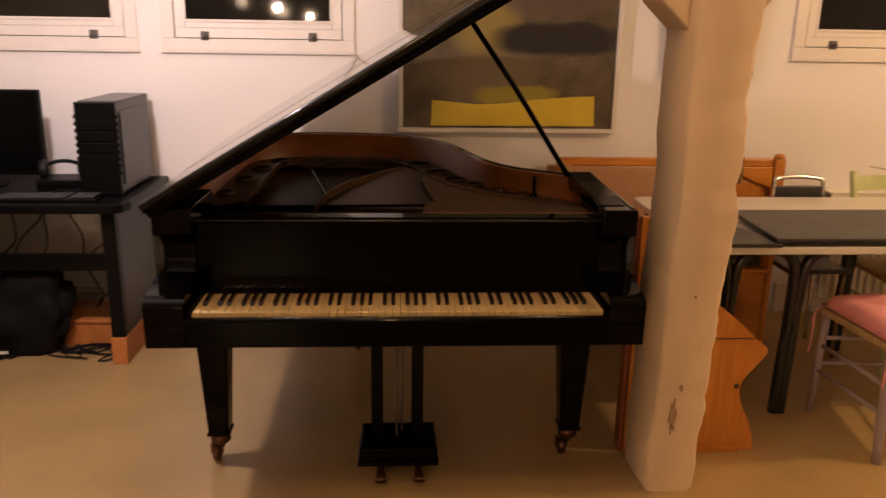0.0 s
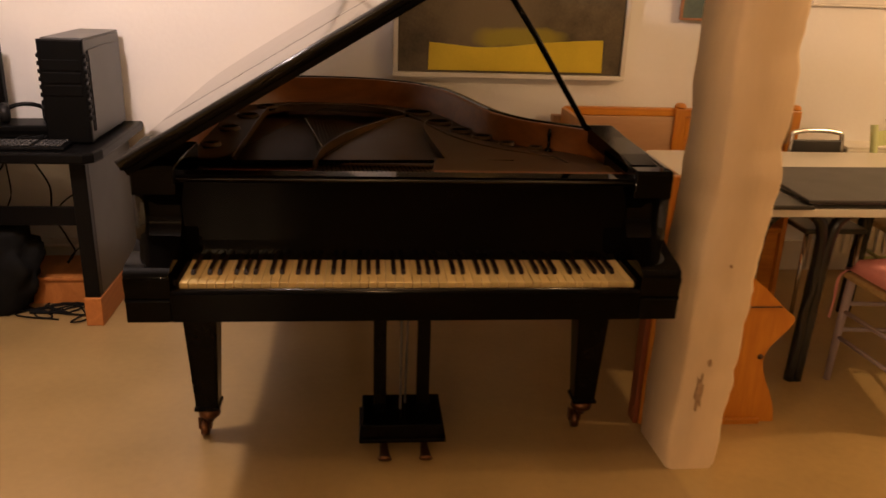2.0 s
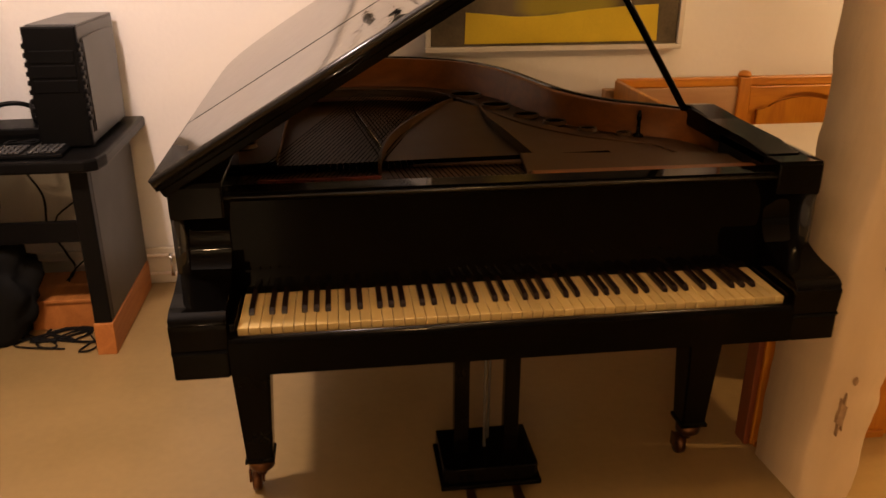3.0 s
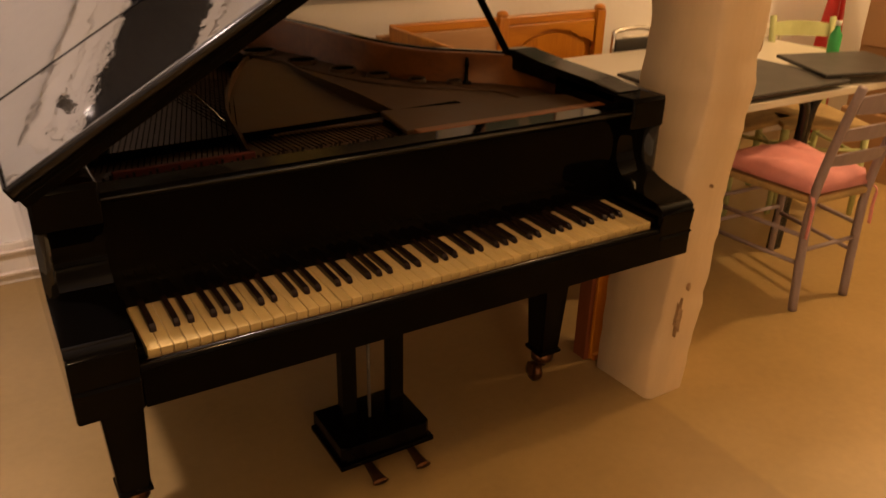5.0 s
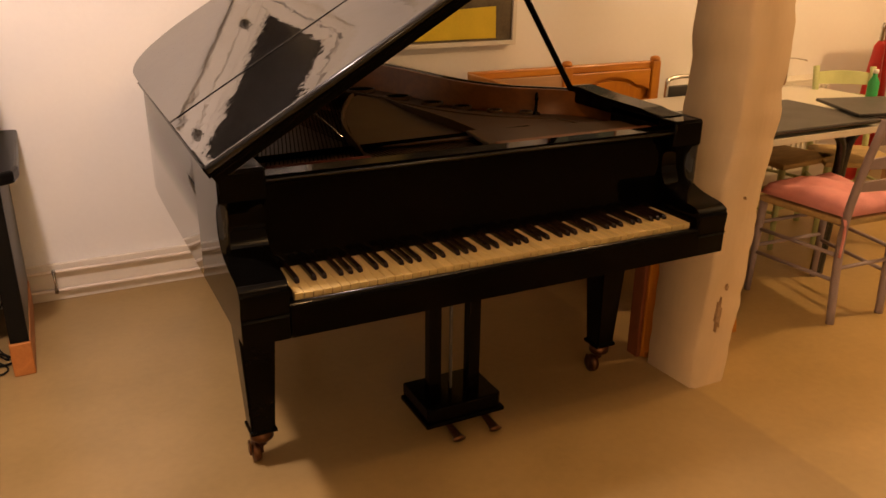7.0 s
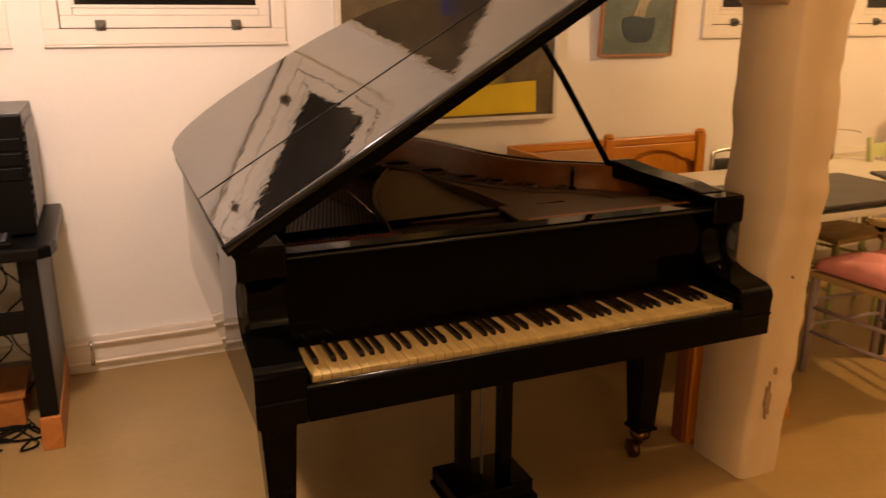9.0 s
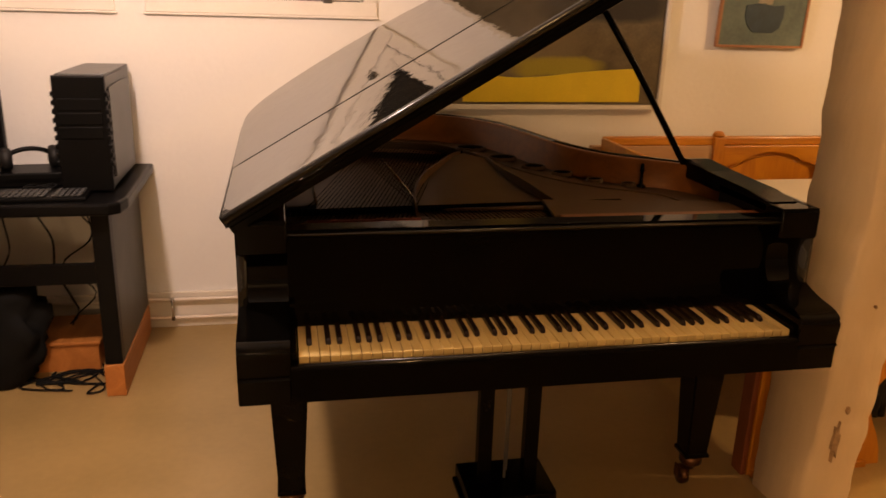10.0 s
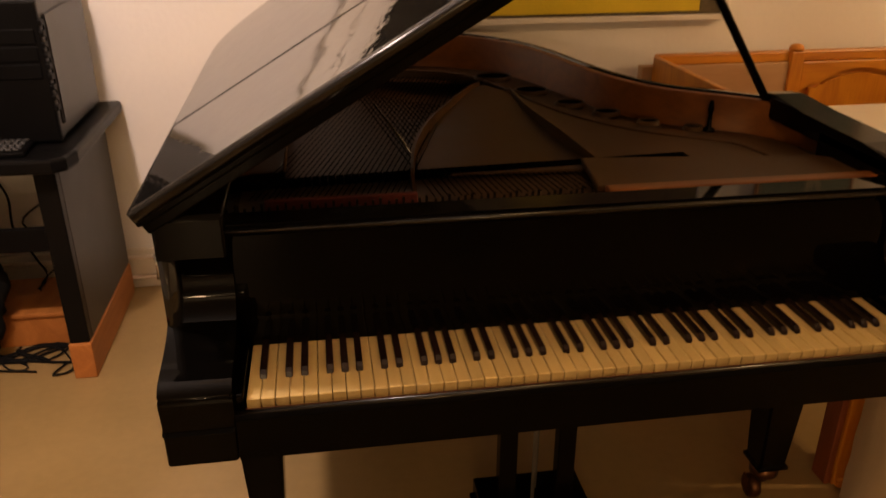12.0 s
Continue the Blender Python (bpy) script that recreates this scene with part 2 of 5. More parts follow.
def soften(bm, degrees=32, plane=0.004):
    """Smooth rounded edges; large plane faces stay flat."""
    for f in bm.faces:
        f.smooth = f.calc_area() < plane
    for e in bm.edges:
        e.smooth = len(e.link_faces) == 2 and e.calc_face_angle(0) < radians(degrees)
    return bm


def mesh_of(name, bm, mat):
    me = bpy.data.meshes.new(name)
    bm.to_mesh(me)
    bm.free()
    for m in (mat if isinstance(mat, (list, tuple)) else [mat]):
        me.materials.append(m)
    return me


def part(name, bm, mat, parent, label=""):
    ob = new(name, mesh_of(name, bm, mat))
    ob.parent = parent
    if label:
        ob["label"] = label
    return ob


def thing(name, place, label, category, group="", turn=0.0, kind=""):
    ob = new(name)
    ob.empty_display_size = 0.1
    ob.matrix_basis = pose(*place, 0, 0, turn)
    return tagged(ob, label, category, group, kind)


def structure(name, bm, mat, label=""):
    ob = new(name, mesh_of(name, bm, mat))
    return tagged(ob, label=label, kind="structure")


def box(x0, x1, y0, y1, z0, z1, bevel=0.0, bm=None, seg=2):
    bm = bm or bmesh.new()
    r = bmesh.ops.create_cube(bm, size=1.0)
    vs = r["verts"]
    for v in vs:
        v.co = Vector(((x0 + x1) / 2 + v.co.x * (x1 - x0), (y0 + y1) / 2 + v.co.y * (y1 - y0), (z0 + z1) / 2 + v.co.z * (z1 - z0)))
    if bevel:
        es = list({e for v in vs for e in v.link_edges})
        bmesh.ops.bevel(bm, geom=es, offset=bevel, segments=seg, affect="EDGES", profile=0.5)
    return bm


def prism(points, lo, hi, axis="z", bevel=0.0, bm=None, seg=2):
    """A slab from an outline; axis z: points are (x, y); y: (x, z); x: (y, z)."""
    bm = bm or bmesh.new()

    def at(p, h):
        return {"z": (p[0], p[1], h), "y": (p[0], h, p[1]), "x": (h, p[0], p[1])}[axis]

    a = [bm.verts.new(at(p, lo)) for p in points]
    b = [bm.verts.new(at(p, hi)) for p in points]
    n = len(points)
    fa, fb = bm.faces.new(a), bm.faces.new(b[::-1])
    for i in range(n):
        bm.faces.new((a[i], b[i], b[(i + 1) % n], a[(i + 1) % n]))
    if bevel:
        es = list(set(fa.edges) | set(fb.edges))
        bmesh.ops.bevel(bm, geom=es, offset=bevel, segments=seg, affect="EDGES", profile=0.5)
    bmesh.ops.recalc_face_normals(bm, faces=bm.faces)
    return bm


def tube(points, radius, bm=None, sides=10, radii=None, closed=False, squash=1.0):
    """A round bar along points."""
    bm = bm or bmesh.new()
    pts = [Vector(p) for p in points]
    rings, up = [], Vector((0.03, 0.07, 1)).normalized()
    n = len(pts)
    for i, p in enumerate(pts):
        if closed:
            d = pts[(i + 1) % n] - pts[i - 1]
        else:
            d = pts[min(i + 1, n - 1)] - pts[max(i - 1, 0)]
        d.normalize()
        side = d.cross(up)
        if side.length < 0.1:
            side = d.cross(Vector((1, 0, 0)))
        side.normalize()
        top = side.cross(d)
        r = radii[i] if radii else radius
        rings.append([bm.verts.new(p + side * (math.cos(k * math.tau / sides) * r) + top * (math.sin(k * math.tau / sides) * r * squash)) for k in range(sides)])
    for i in range(n if closed else n - 1):
        a, b = rings[i], rings[(i + 1) % n]
        for k in range(sides):
            bm.faces.new((a[k], a[(k + 1) % sides], b[(k + 1) % sides], b[k]))
    if not closed:
        bm.faces.new(rings[0][::-1])
        bm.faces.new(rings[-1])
    finish(bm, True)
    return bm


def lathe(profile, centre=(0, 0, 0), axis="z", sides=20, bm=None):
    """Turned body: profile of (radius, height)."""
    bm = bm or bmesh.new()
    rings = []
    for r, h in profile:
        ring = []
        for k in range(sides):
            c, s = math.cos(k * math.tau / sides) * r, math.sin(k * math.tau / sides) * r
            co = {"z": (c, s, h), "x": (h, c, s), "y": (c, h, s)}[axis]
            ring.append(bm.verts.new(Vector(co) + Vector(centre)))
        rings.append(ring)
    for a, b in zip(rings, rings[1:]):
        for k in range(sides):
            bm.faces.new((a[k], a[(k + 1) % sides], b[(k + 1) % sides], b[k]))
    bm.faces.new(rings[0][::-1])
    bm.faces.new(rings[-1])
    finish(bm, True)
    return bm


def spline(points, steps=5):
    """Catmull-Rom through points."""
    out = []
    p = [points[0], *points, points[-1]]
    for i in range(1, len(p) - 2):
        for s in range(steps):
            t = s / steps
            out.append(tuple(0.5 * ((2 * b) + (c - a) * t + (2 * a - 5 * b + 4 * c - d) * t * t + (3 * b - a - 3 * c + d) * t ** 3)
                             for a, b, c, d in zip(p[i - 1], p[i], p[i + 1], p[i + 2])))
    out.append(tuple(points[-1]))
    return out


def offset_line(points, d):
    """A line shifted to its left by d."""
    out = []
    for i, p in enumerate(points):
        a, b = points[max(i - 1, 0)], points[min(i + 1, len(points) - 1)]
        t = Vector((b[0] - a[0], b[1] - a[1])).normalized()
        out.append((p[0] - t.y * d, p[1] + t.x * d))
    return out


# ------------------------------------------------------------------ the room
WALL_Y, EAST, WEST, SOUTH, CEIL = 4.44, 5.6, -4.2, -9.0, 2.75
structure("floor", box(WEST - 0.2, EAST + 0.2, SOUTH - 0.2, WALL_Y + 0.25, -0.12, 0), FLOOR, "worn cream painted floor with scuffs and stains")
structure("ceiling", box(WEST, EAST, SOUTH, WALL_Y, CEIL, CEIL + 0.12), CEILING, "plain white plaster ceiling")
structure("wall_west", box(WEST - 0.2, WEST, SOUTH - 0.2, WALL_Y + 0.25, 0, CEIL + 0.12), PLASTER, "plain white plaster wall")
structure("wall_east", box(EAST, EAST + 0.2, SOUTH - 0.2, WALL_Y + 0.25, 0, CEIL + 0.12), PLASTER, "plain white plaster wall")
# unseen wall, set far back so little light returns onto the piano front
structure("wall_south", box(WEST, EAST, SOUTH - 0.2, SOUTH, 0, CEIL + 0.12), PLASTER, "plain white plaster wall")

# windows: outer left edge, width
SILL, HEAD = 1.394, 1.95
WINDOWS = [(-2.998, 0.951), (-1.912, 0.951), (-0.842, 0.951), (2.377, 0.967), (3.46, 0.967)]


def north_wall():
    bm = bmesh.new()
    y0, y1 = WALL_Y, WALL_Y + 0.25
    inset = 0.05
    holes = [(x + inset, x + w - inset) for x, w in WINDOWS]
    box(WEST, EAST, y0, y1, 0, SILL + inset, bm=bm)
    box(WEST, EAST, y0, y1, HEAD - inset, CEIL + 0.12, bm=bm)
    edges = [WEST, *[e for h in holes for e in h], EAST]
    for a, b in zip(edges[::2], edges[1::2]):
        box(a, b, y0, y1, SILL + inset, HEAD - inset, bm=bm)
    return structure("wall_north", bm, PLASTER, "white plaster wall with a row of small windows")


north_wall()


def ring_frame(x0, x1, z0, z1, width, y0, y1, bevel=0.003):
    bm = bmesh.new()
    box(x0, x1, y0, y1, z0, z0 + width, bevel, bm)
    box(x0, x1, y0, y1, z1 - width, z1, bevel, bm)
    box(x0, x0 + width, y0, y1, z0 + width, z1 - width, bevel, bm)
    box(x1 - width, x1, y0, y1, z0 + width, z1 - width, bevel, bm)
    return bm


def window(number, x, w):
    base = tagged(new("window_%d" % number), label="small cream painted wooden window, dark outside, shut", kind="structure")
    base.location = (0, 0, 0)
    part("casing", ring_frame(x, x + w, SILL, HEAD, 0.060, WALL_Y - 0.016, WALL_Y + 0.06), FRAME, base)
    part("drip_ledge", box(x - 0.006, x + w + 0.006, WALL_Y - 0.022, WALL_Y - 0.002, SILL - 0.010, SILL - 0.001, 0.003), FRAME, base)
    part("sash", ring_frame(x + 0.064, x + w - 0.064, SILL + 0.064, HEAD - 0.064, 0.048, WALL_Y - 0.010, WALL_Y + 0.045), FRAME, base)
    part("sash_rail", box(x + 0.113, x + w - 0.113, WALL_Y - 0.0095, WALL_Y + 0.045, SILL + 0.1125, SILL + 0.140, 0.003), FRAME, base)
    part("bead", ring_frame(x + 0.109, x + w - 0.109, SILL + 0.140, HEAD - 0.109, 0.013, WALL_Y - 0.015, WALL_Y - 0.008), FRAME, base)
    pane = part("pane", box(x + 0.115, x + w - 0.115, WALL_Y + 0.012, WALL_Y + 0.018, SILL + 0.115, HEAD - 0.115), GLASS, base, "dark glass pane")
    pane.visible_shadow = False
    for cx in (x + 0.21, x + w - 0.21):
        bm = box(cx - 0.02, cx + 0.02, WALL_Y - 0.022, WALL_Y - 0.0095, SILL + 0.052, SILL + 0.095, 0.003)
        lathe([(0.006, 0), (0.008, -0.012), (0.013, -0.02), (0.009, -0.028)], (cx, WALL_Y - 0.022, SILL + 0.074), "y", 12, bm)
        part("window_catch", bm, DULL, base, "small worn metal catch")


for i, (x, w) in enumerate(WINDOWS):
    window(i + 1, x, w)

structure("night_backdrop", box(WEST - 3, EAST + 3, 9.0, 9.1, -1, 6), material("night_dark", (0.006, 0.006, 0.008), 0.9), "dark night outside the windows")


def skirting():
    bm = box(WEST, 1.2, WALL_Y - 0.022, WALL_Y - 0.001, 0, 0.168, 0.004)
    box(2.45, EAST, WALL_Y - 0.022, WALL_Y - 0.001, 0, 0.168, 0.004, bm)
    return structure("baseboard", bm, SKIRT, "cream painted skirting board")


skirting()


def heating_pipes():
    base = thing("heating_pipes", (0, WALL_Y - 0.045, 0), "pair of slim cream heating pipes along the skirting", "pipe", kind="structure")
    for z in (0.053, 0.140):
        part("pipe", tube([(WEST + 0.02, 0, z), (-1.5, 0.002, z + 0.002), (0.2, 0, z), (1.15, 0, z + 0.003)], 0.0085), PIPE, base)
    for x in (-2.4, -0.820, 0.6):
        bm = tube([(x, -0.012, 0.047), (x, -0.013, 0.097), (x, -0.012, 0.150)], 0.005, sides=8)
        lathe([(0.0125, x - 0.008), (0.0125, x + 0.008)], (0, 0, 0.053), "x", 14, bm)
        lathe([(0.0125, x - 0.008), (0.0125, x + 0.008)], (0, 0, 0.140), "x", 14, bm)
        part("pipe_clip", bm, STEEL, base, "dark metal pipe clip")


heating_pipes()


def pillar():
    """A rough-hewn post, painted cream, with worn chamfers and knee braces under a beam."""
    base = thing("timber_pillar", (1.25, 2.75, 0), "rough-hewn timber post painted cream, chipped near its foot", "pillar", kind="structure")
    bm = bmesh.new()
    n, high = 150, CEIL - 0.22
    ring_at = []
    per = 8
    for i in range(n + 1):
        z = high * i / n
        k = min(z / 1.1, 1.0)
        x0 = -0.081 - 0.005 * math.sin(z * 4.1) - 0.004 * math.sin(z * 11)
        x1 = 0.080 + 0.034 * k + 0.005 * math.sin(z * 9)
        y0, y1 = -0.121, 0.122
        c = 0.007 + 0.010 * abs(math.sin(z * 5.3 + 1)) + 0.006 * noise.noise(Vector((0.3, 1.7, z * 13)))
        bite = 0.028 * max(0.0, noise.noise(Vector((4.1, 0.2, z * 8)))) + 0.014 * max(0.0, noise.noise(Vector((1.1, 7.2, z * 24))))
        x1 -= bite * 0.8
        loop = []
        for ax, ay, bx, by in ((x0, y0, 1, 1), (x1, y0, -1, 1), (x1, y1, -1, -1), (x0 - 0.012, y1, 1, -1)):
            first, second = (ax + bx * c, ay), (ax, ay + by * c)
            pair = (second, first) if (bx > 0) == (by > 0) else (first, second)
            loop += [pair[0], pair[1]]
        ring = []
        for j, (px, py) in enumerate(loop):
            d = noise.noise_vector(Vector((px * 9, py * 9, z * 5))) * 0.006 + noise.noise_vector(Vector((px * 25, py * 25, z * 12))) * 0.003
            ring.append(bm.verts.new((px + d.x + 0.005 * k, py + d.y - 0.035 * k, z)))
        ring_at.append(ring)
    for a, b in zip(ring_at, ring_at[1:]):
        for j in range(per):
            bm.faces.new((a[j], a[(j + 1) % per], b[(j + 1) % per], b[j]))
    bm.faces.new(ring_at[0][::-1])
    bm.faces.new(ring_at[-1])
    part("post", soften(finish(bm, False), 60, 1.0), PILLAR, base)
    # chips and knots
    for name, cx, z, w, h in (("chipped_patch", -0.022, 0.29, 0.026, 0.12), ("knot", -0.003, 0.392, 0.012, 0.022), ("knot", 0.01, 0.71, 0.006, 0.008)):
        pts = []
        for k in range(14):
            a = k * math.tau / 14
            r = 0.8 + 0.35 * math.sin(k * 2.7)
            pts.append((cx + math.cos(a) * w / 2 * r, z + math.sin(a) * h / 2 * r))
        front = -0.1275 - 0.035 * min(z / 1.1, 1.0)
        part(name, prism(pts, front - 0.003, front + 0.012, "y", 0.0), CHIP, base, "bare chipped wood showing through the paint")
    part("split", prism([(0.112, 1.07), (0.116, 1.15), (0.118, 1.155), (0.1175, 1.08)], -0.144, -0.12, "y"), CHIP, base, "dark split along the edge")
    for s in (-1, 1):
        bm = prism([(s * 0.075, 1.52), (s * 0.16, 1.60), (s * 0.42, 1.98), (s * 0.60, 2.2), (s * 0.42, 2.2), (s * 0.26, 1.98), (s * 0.075, 1.78)], -0.105, 0.095, "y", 0.012)
        part("knee_brace", bm, PILLAR, base)
    part("beam", box(-1.9, 2.2, -0.12, 0.11, CEIL - 0.22, CEIL - 0.002, 0.014), PILLAR, base)


pillar()

# ------------------------------------------------------------------ the piano
FRONT, BED, BOTTOM = 2.64, 2.487, 0.598
RISE = 0.0224
OUTLINE = spline([(1.065, 2.64), (1.063, 2.88), (1.045, 3.07), (0.985, 3.205), (0.885, 3.285), (0.785, 3.36), (0.705, 3.48), (0.650, 3.64),
                  (0.600, 3.83), (0.535, 3.99), (0.430, 4.12), (0.285, 4.205), (0.10, 4.245), (-0.09, 4.248), (-0.235, 4.21), (-0.345, 4.125),
                  (-0.402, 4.0), (-0.418, 3.8), (-0.418, 3.2), (-0.418, 2.64)], 4)


def top_z(y):
    return 0.982 + RISE * (y - FRONT)


def band(line, d0, d1, z0, top):
    """A bent board between two offsets of a line, whose top follows the case."""
    bm = bmesh.new()
    a, b = offset_line(line, d0), offset_line(line, d1)
    rows = []
    for p, q in zip(a, b):
        rows.append([bm.verts.new((p[0], p[1], z0)), bm.verts.new((p[0], p[1], top_z(p[1]) + top)),
                     bm.verts.new((q[0], q[1], top_z(q[1]) + top)), bm.verts.new((q[0], q[1], z0))])
    for r, s in zip(rows, rows[1:]):
        for k in range(4):
            bm.faces.new((r[k], r[(k + 1) % 4], s[(k + 1) % 4], s[k]))
    bm.faces.new(rows[0])
    bm.faces.new(rows[-1][::-1])
    finish(bm, True)
    sharp = [e for e in bm.edges if len(e.link_faces) == 2 and e.calc_face_angle(0) > 0.7]
    bmesh.ops.bevel(bm, geom=sharp, offset=0.003, segments=2, affect="EDGES")
    for f in bm.faces:
        f.smooth = True
    return bm


def grand_piano():
    piano = thing("grand_piano", (0, 0, 0), "old black lacquered baby grand piano with its lid propped open", "piano")
    part("rim", band(OUTLINE, 0.0, 0.022, 0.60, 0.0), LACQUER, piano, "glossy black curved case side")
    part("inner_rim", band([p for p in OUTLINE if p[1] > 2.97], 0.0222, 0.052, 0.70, -0.004), MAHOGANY, piano, "reddish brown veneered inside of the case")
    inner = offset_line(OUTLINE, 0.05)
    inside = [p for p in inner if p[1] > 2.74]
    inside = [(inside[0][0], 2.74), *inside, (inside[-1][0], 2.74)]
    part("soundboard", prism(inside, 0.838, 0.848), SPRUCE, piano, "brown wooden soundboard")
    part("bottom_frame", prism([p for p in offset_line(OUTLINE, 0.03) if p[1] > 2.8], 0.63, 0.66), SATIN, piano)

    # arms with their hollow cheek profile
    profile = spline([(2.645, 0.902), (2.668, 0.885), (2.676, 0.845), (2.668, 0.805), (2.640, 0.775), (2.585, 0.757), (2.525, 0.748), (2.502, 0.740), (2.489, 0.728), (2.486, 0.714)], 5)
    cheek = [(2.95, 0.982), (2.637, 0.982), (2.632, 0.972), (2.632, 0.905), *profile, (2.488, 0.665), (2.493, 0.661), (2.487, 0.655), (BED, BOTTOM), (2.95, BOTTOM)]
    for x0, x1 in ((-0.4185, -0.302), (0.955, 1.0655)):
        part("arm", soften(prism(cheek, x0, x1, "x", 0.006, seg=3), 40), ARM, piano, "glossy black arm with a hollowed cheek")
    part("key_bed", box(-0.40, 1.05, BED + 0.022, 2.98, BOTTOM, 0.655, 0.004), SATIN, piano)
    slip = [(BED, BOTTOM), (BED, 0.676), (BED + 0.005, 0.684), (BED + 0.012, 0.687), (BED + 0.019, 0.684), (BED + 0.020, BOTTOM)]
    part("key_slip", soften(prism(slip, -0.3015, 0.9545, "x", 0.0), 50, 0.03), CASE, piano, "glossy black rail below the keys")
    part("felt_strip", box(-0.2865, 0.9445, 2.508, 2.513, 0.668, 0.682), FELT, piano, "thin dark red felt strip")
    for x0, x1 in ((-0.3015, -0.2875), (0.9455, 0.9545)):
        part("key_block", box(x0, x1, 2.508, 2.68, 0.655, 0.712, 0.003), CASE, piano)
    fall = [(2.684, 0.700), (2.681, 0.720), (2.684, 0.76), (2.684, 0.90), (2.684, 0.934), (2.700, 0.934), (2.700, 0.700)]
    part("fallboard", prism(fall, -0.3015, 0.9545, "x", 0.002), CASE, piano, "plain glossy black fallboard")
    shelf = [(2.640, 0.938), (2.636, 0.943), (2.636, 0.950), (2.641, 0.954), (2.702, 0.955), (2.702, 0.936), (2.66, 0.936)]
    part("stretcher", soften(prism(shelf, -0.3015, 0.9545, "x", 0.0015), 50, 0.03), SATIN, piano, "worn black rail above the fallboard")

    # thin tubes added to catch the lamp glints along both rail edges
    part("slip_glint_bead", tube([(-0.3015, BED + 0.010, 0.6845), (0.3, BED + 0.010, 0.6845), (0.9545, BED + 0.010, 0.6845)], 0.0048, sides=12), EDGE, piano)
    part("stretcher_glint_bead", tube([(-0.3015, 2.6385, 0.9475), (0.3, 2.6385, 0.9475), (0.9545, 2.6385, 0.9475)], 0.0052, sides=12), EDGE, piano)
    part("stretcher_top", box(-0.3010, 0.9540, 2.642, 2.701, 0.9552, 0.9575, 0.001), ARM, piano, "mirror-like top of the rail")

    # keys, two meshes shared by all of them
    pitch = 1.2262 / 52
    white = mesh_of("white_key", finish(box(-pitch / 2 + 0.0006, pitch / 2 - 0.0006, 2.511, 2.688, 0.679, 0.700, 0.0015, seg=1)), IVORY)
    bm = prism([(2.569, 0.699), (2.572, 0.707), (2.580, 0.7125), (2.688, 0.7125), (2.688, 0.699)], -0.0062, 0.0062, "x", 0.0014, seg=1)
    black = mesh_of("black_key", bm, EBONY)
    first = -0.2840 + pitch / 2
    for i in range(52):
        k = new("white_key", white)
        k.parent = piano
        k.location = (first + i * pitch, 0, random.uniform(-0.0007, 0.0005))
        note = (i + 5) % 7
        if i < 51 and note in (0, 1, 3, 4, 5):
            b = new("black_key", black)
            b.parent = piano
            b.location = (first + (i + 0.5) * pitch + {0: -0.0015, 1: 0.0015, 3: -0.002, 5: 0.002}.get(note, 0), 0, random.uniform(-0.0004, 0.0004))

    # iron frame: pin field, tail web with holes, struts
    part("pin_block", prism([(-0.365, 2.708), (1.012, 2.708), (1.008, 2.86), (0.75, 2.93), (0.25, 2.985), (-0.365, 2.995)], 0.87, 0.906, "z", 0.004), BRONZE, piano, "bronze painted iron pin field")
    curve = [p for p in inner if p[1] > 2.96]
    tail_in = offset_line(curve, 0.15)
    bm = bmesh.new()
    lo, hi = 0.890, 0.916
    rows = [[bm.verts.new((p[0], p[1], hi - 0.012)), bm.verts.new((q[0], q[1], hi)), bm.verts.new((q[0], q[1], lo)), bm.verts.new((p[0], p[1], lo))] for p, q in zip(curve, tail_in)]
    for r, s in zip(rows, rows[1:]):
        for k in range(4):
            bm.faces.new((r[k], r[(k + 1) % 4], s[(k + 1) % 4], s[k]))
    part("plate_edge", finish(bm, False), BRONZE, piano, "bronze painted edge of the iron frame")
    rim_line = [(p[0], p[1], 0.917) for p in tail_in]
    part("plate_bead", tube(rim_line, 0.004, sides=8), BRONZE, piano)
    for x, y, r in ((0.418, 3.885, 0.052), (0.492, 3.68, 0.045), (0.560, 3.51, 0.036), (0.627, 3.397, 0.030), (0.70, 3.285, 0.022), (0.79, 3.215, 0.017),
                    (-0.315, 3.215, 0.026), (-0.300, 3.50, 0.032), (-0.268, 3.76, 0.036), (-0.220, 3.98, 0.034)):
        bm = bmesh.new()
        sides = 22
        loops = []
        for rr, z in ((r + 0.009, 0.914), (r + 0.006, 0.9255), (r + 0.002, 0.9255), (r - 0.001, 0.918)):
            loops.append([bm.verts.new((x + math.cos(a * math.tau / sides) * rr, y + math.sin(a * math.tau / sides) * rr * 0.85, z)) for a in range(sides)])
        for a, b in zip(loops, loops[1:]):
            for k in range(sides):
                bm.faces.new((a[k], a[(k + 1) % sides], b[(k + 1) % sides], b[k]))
        ring = part("plate_hole", finish(bm, True), BRONZE, piano, "raised bronze rim round a hole drawn as a black disc")
        # black disc on the solid plate stands for the shade inside the hole
        part("hole_shade_disc", prism([(x + math.cos(a * math.tau / 20) * (r + 0.001), y + math.sin(a * math.tau / 20) * (r + 0.001) * 0.85) for a in range(20)], 0.905, 0.9225), MATT, ring)

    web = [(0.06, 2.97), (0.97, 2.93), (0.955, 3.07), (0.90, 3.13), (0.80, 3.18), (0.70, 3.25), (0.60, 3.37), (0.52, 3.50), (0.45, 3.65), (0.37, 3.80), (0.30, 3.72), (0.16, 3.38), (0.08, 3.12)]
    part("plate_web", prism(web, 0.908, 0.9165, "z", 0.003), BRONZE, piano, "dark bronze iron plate")

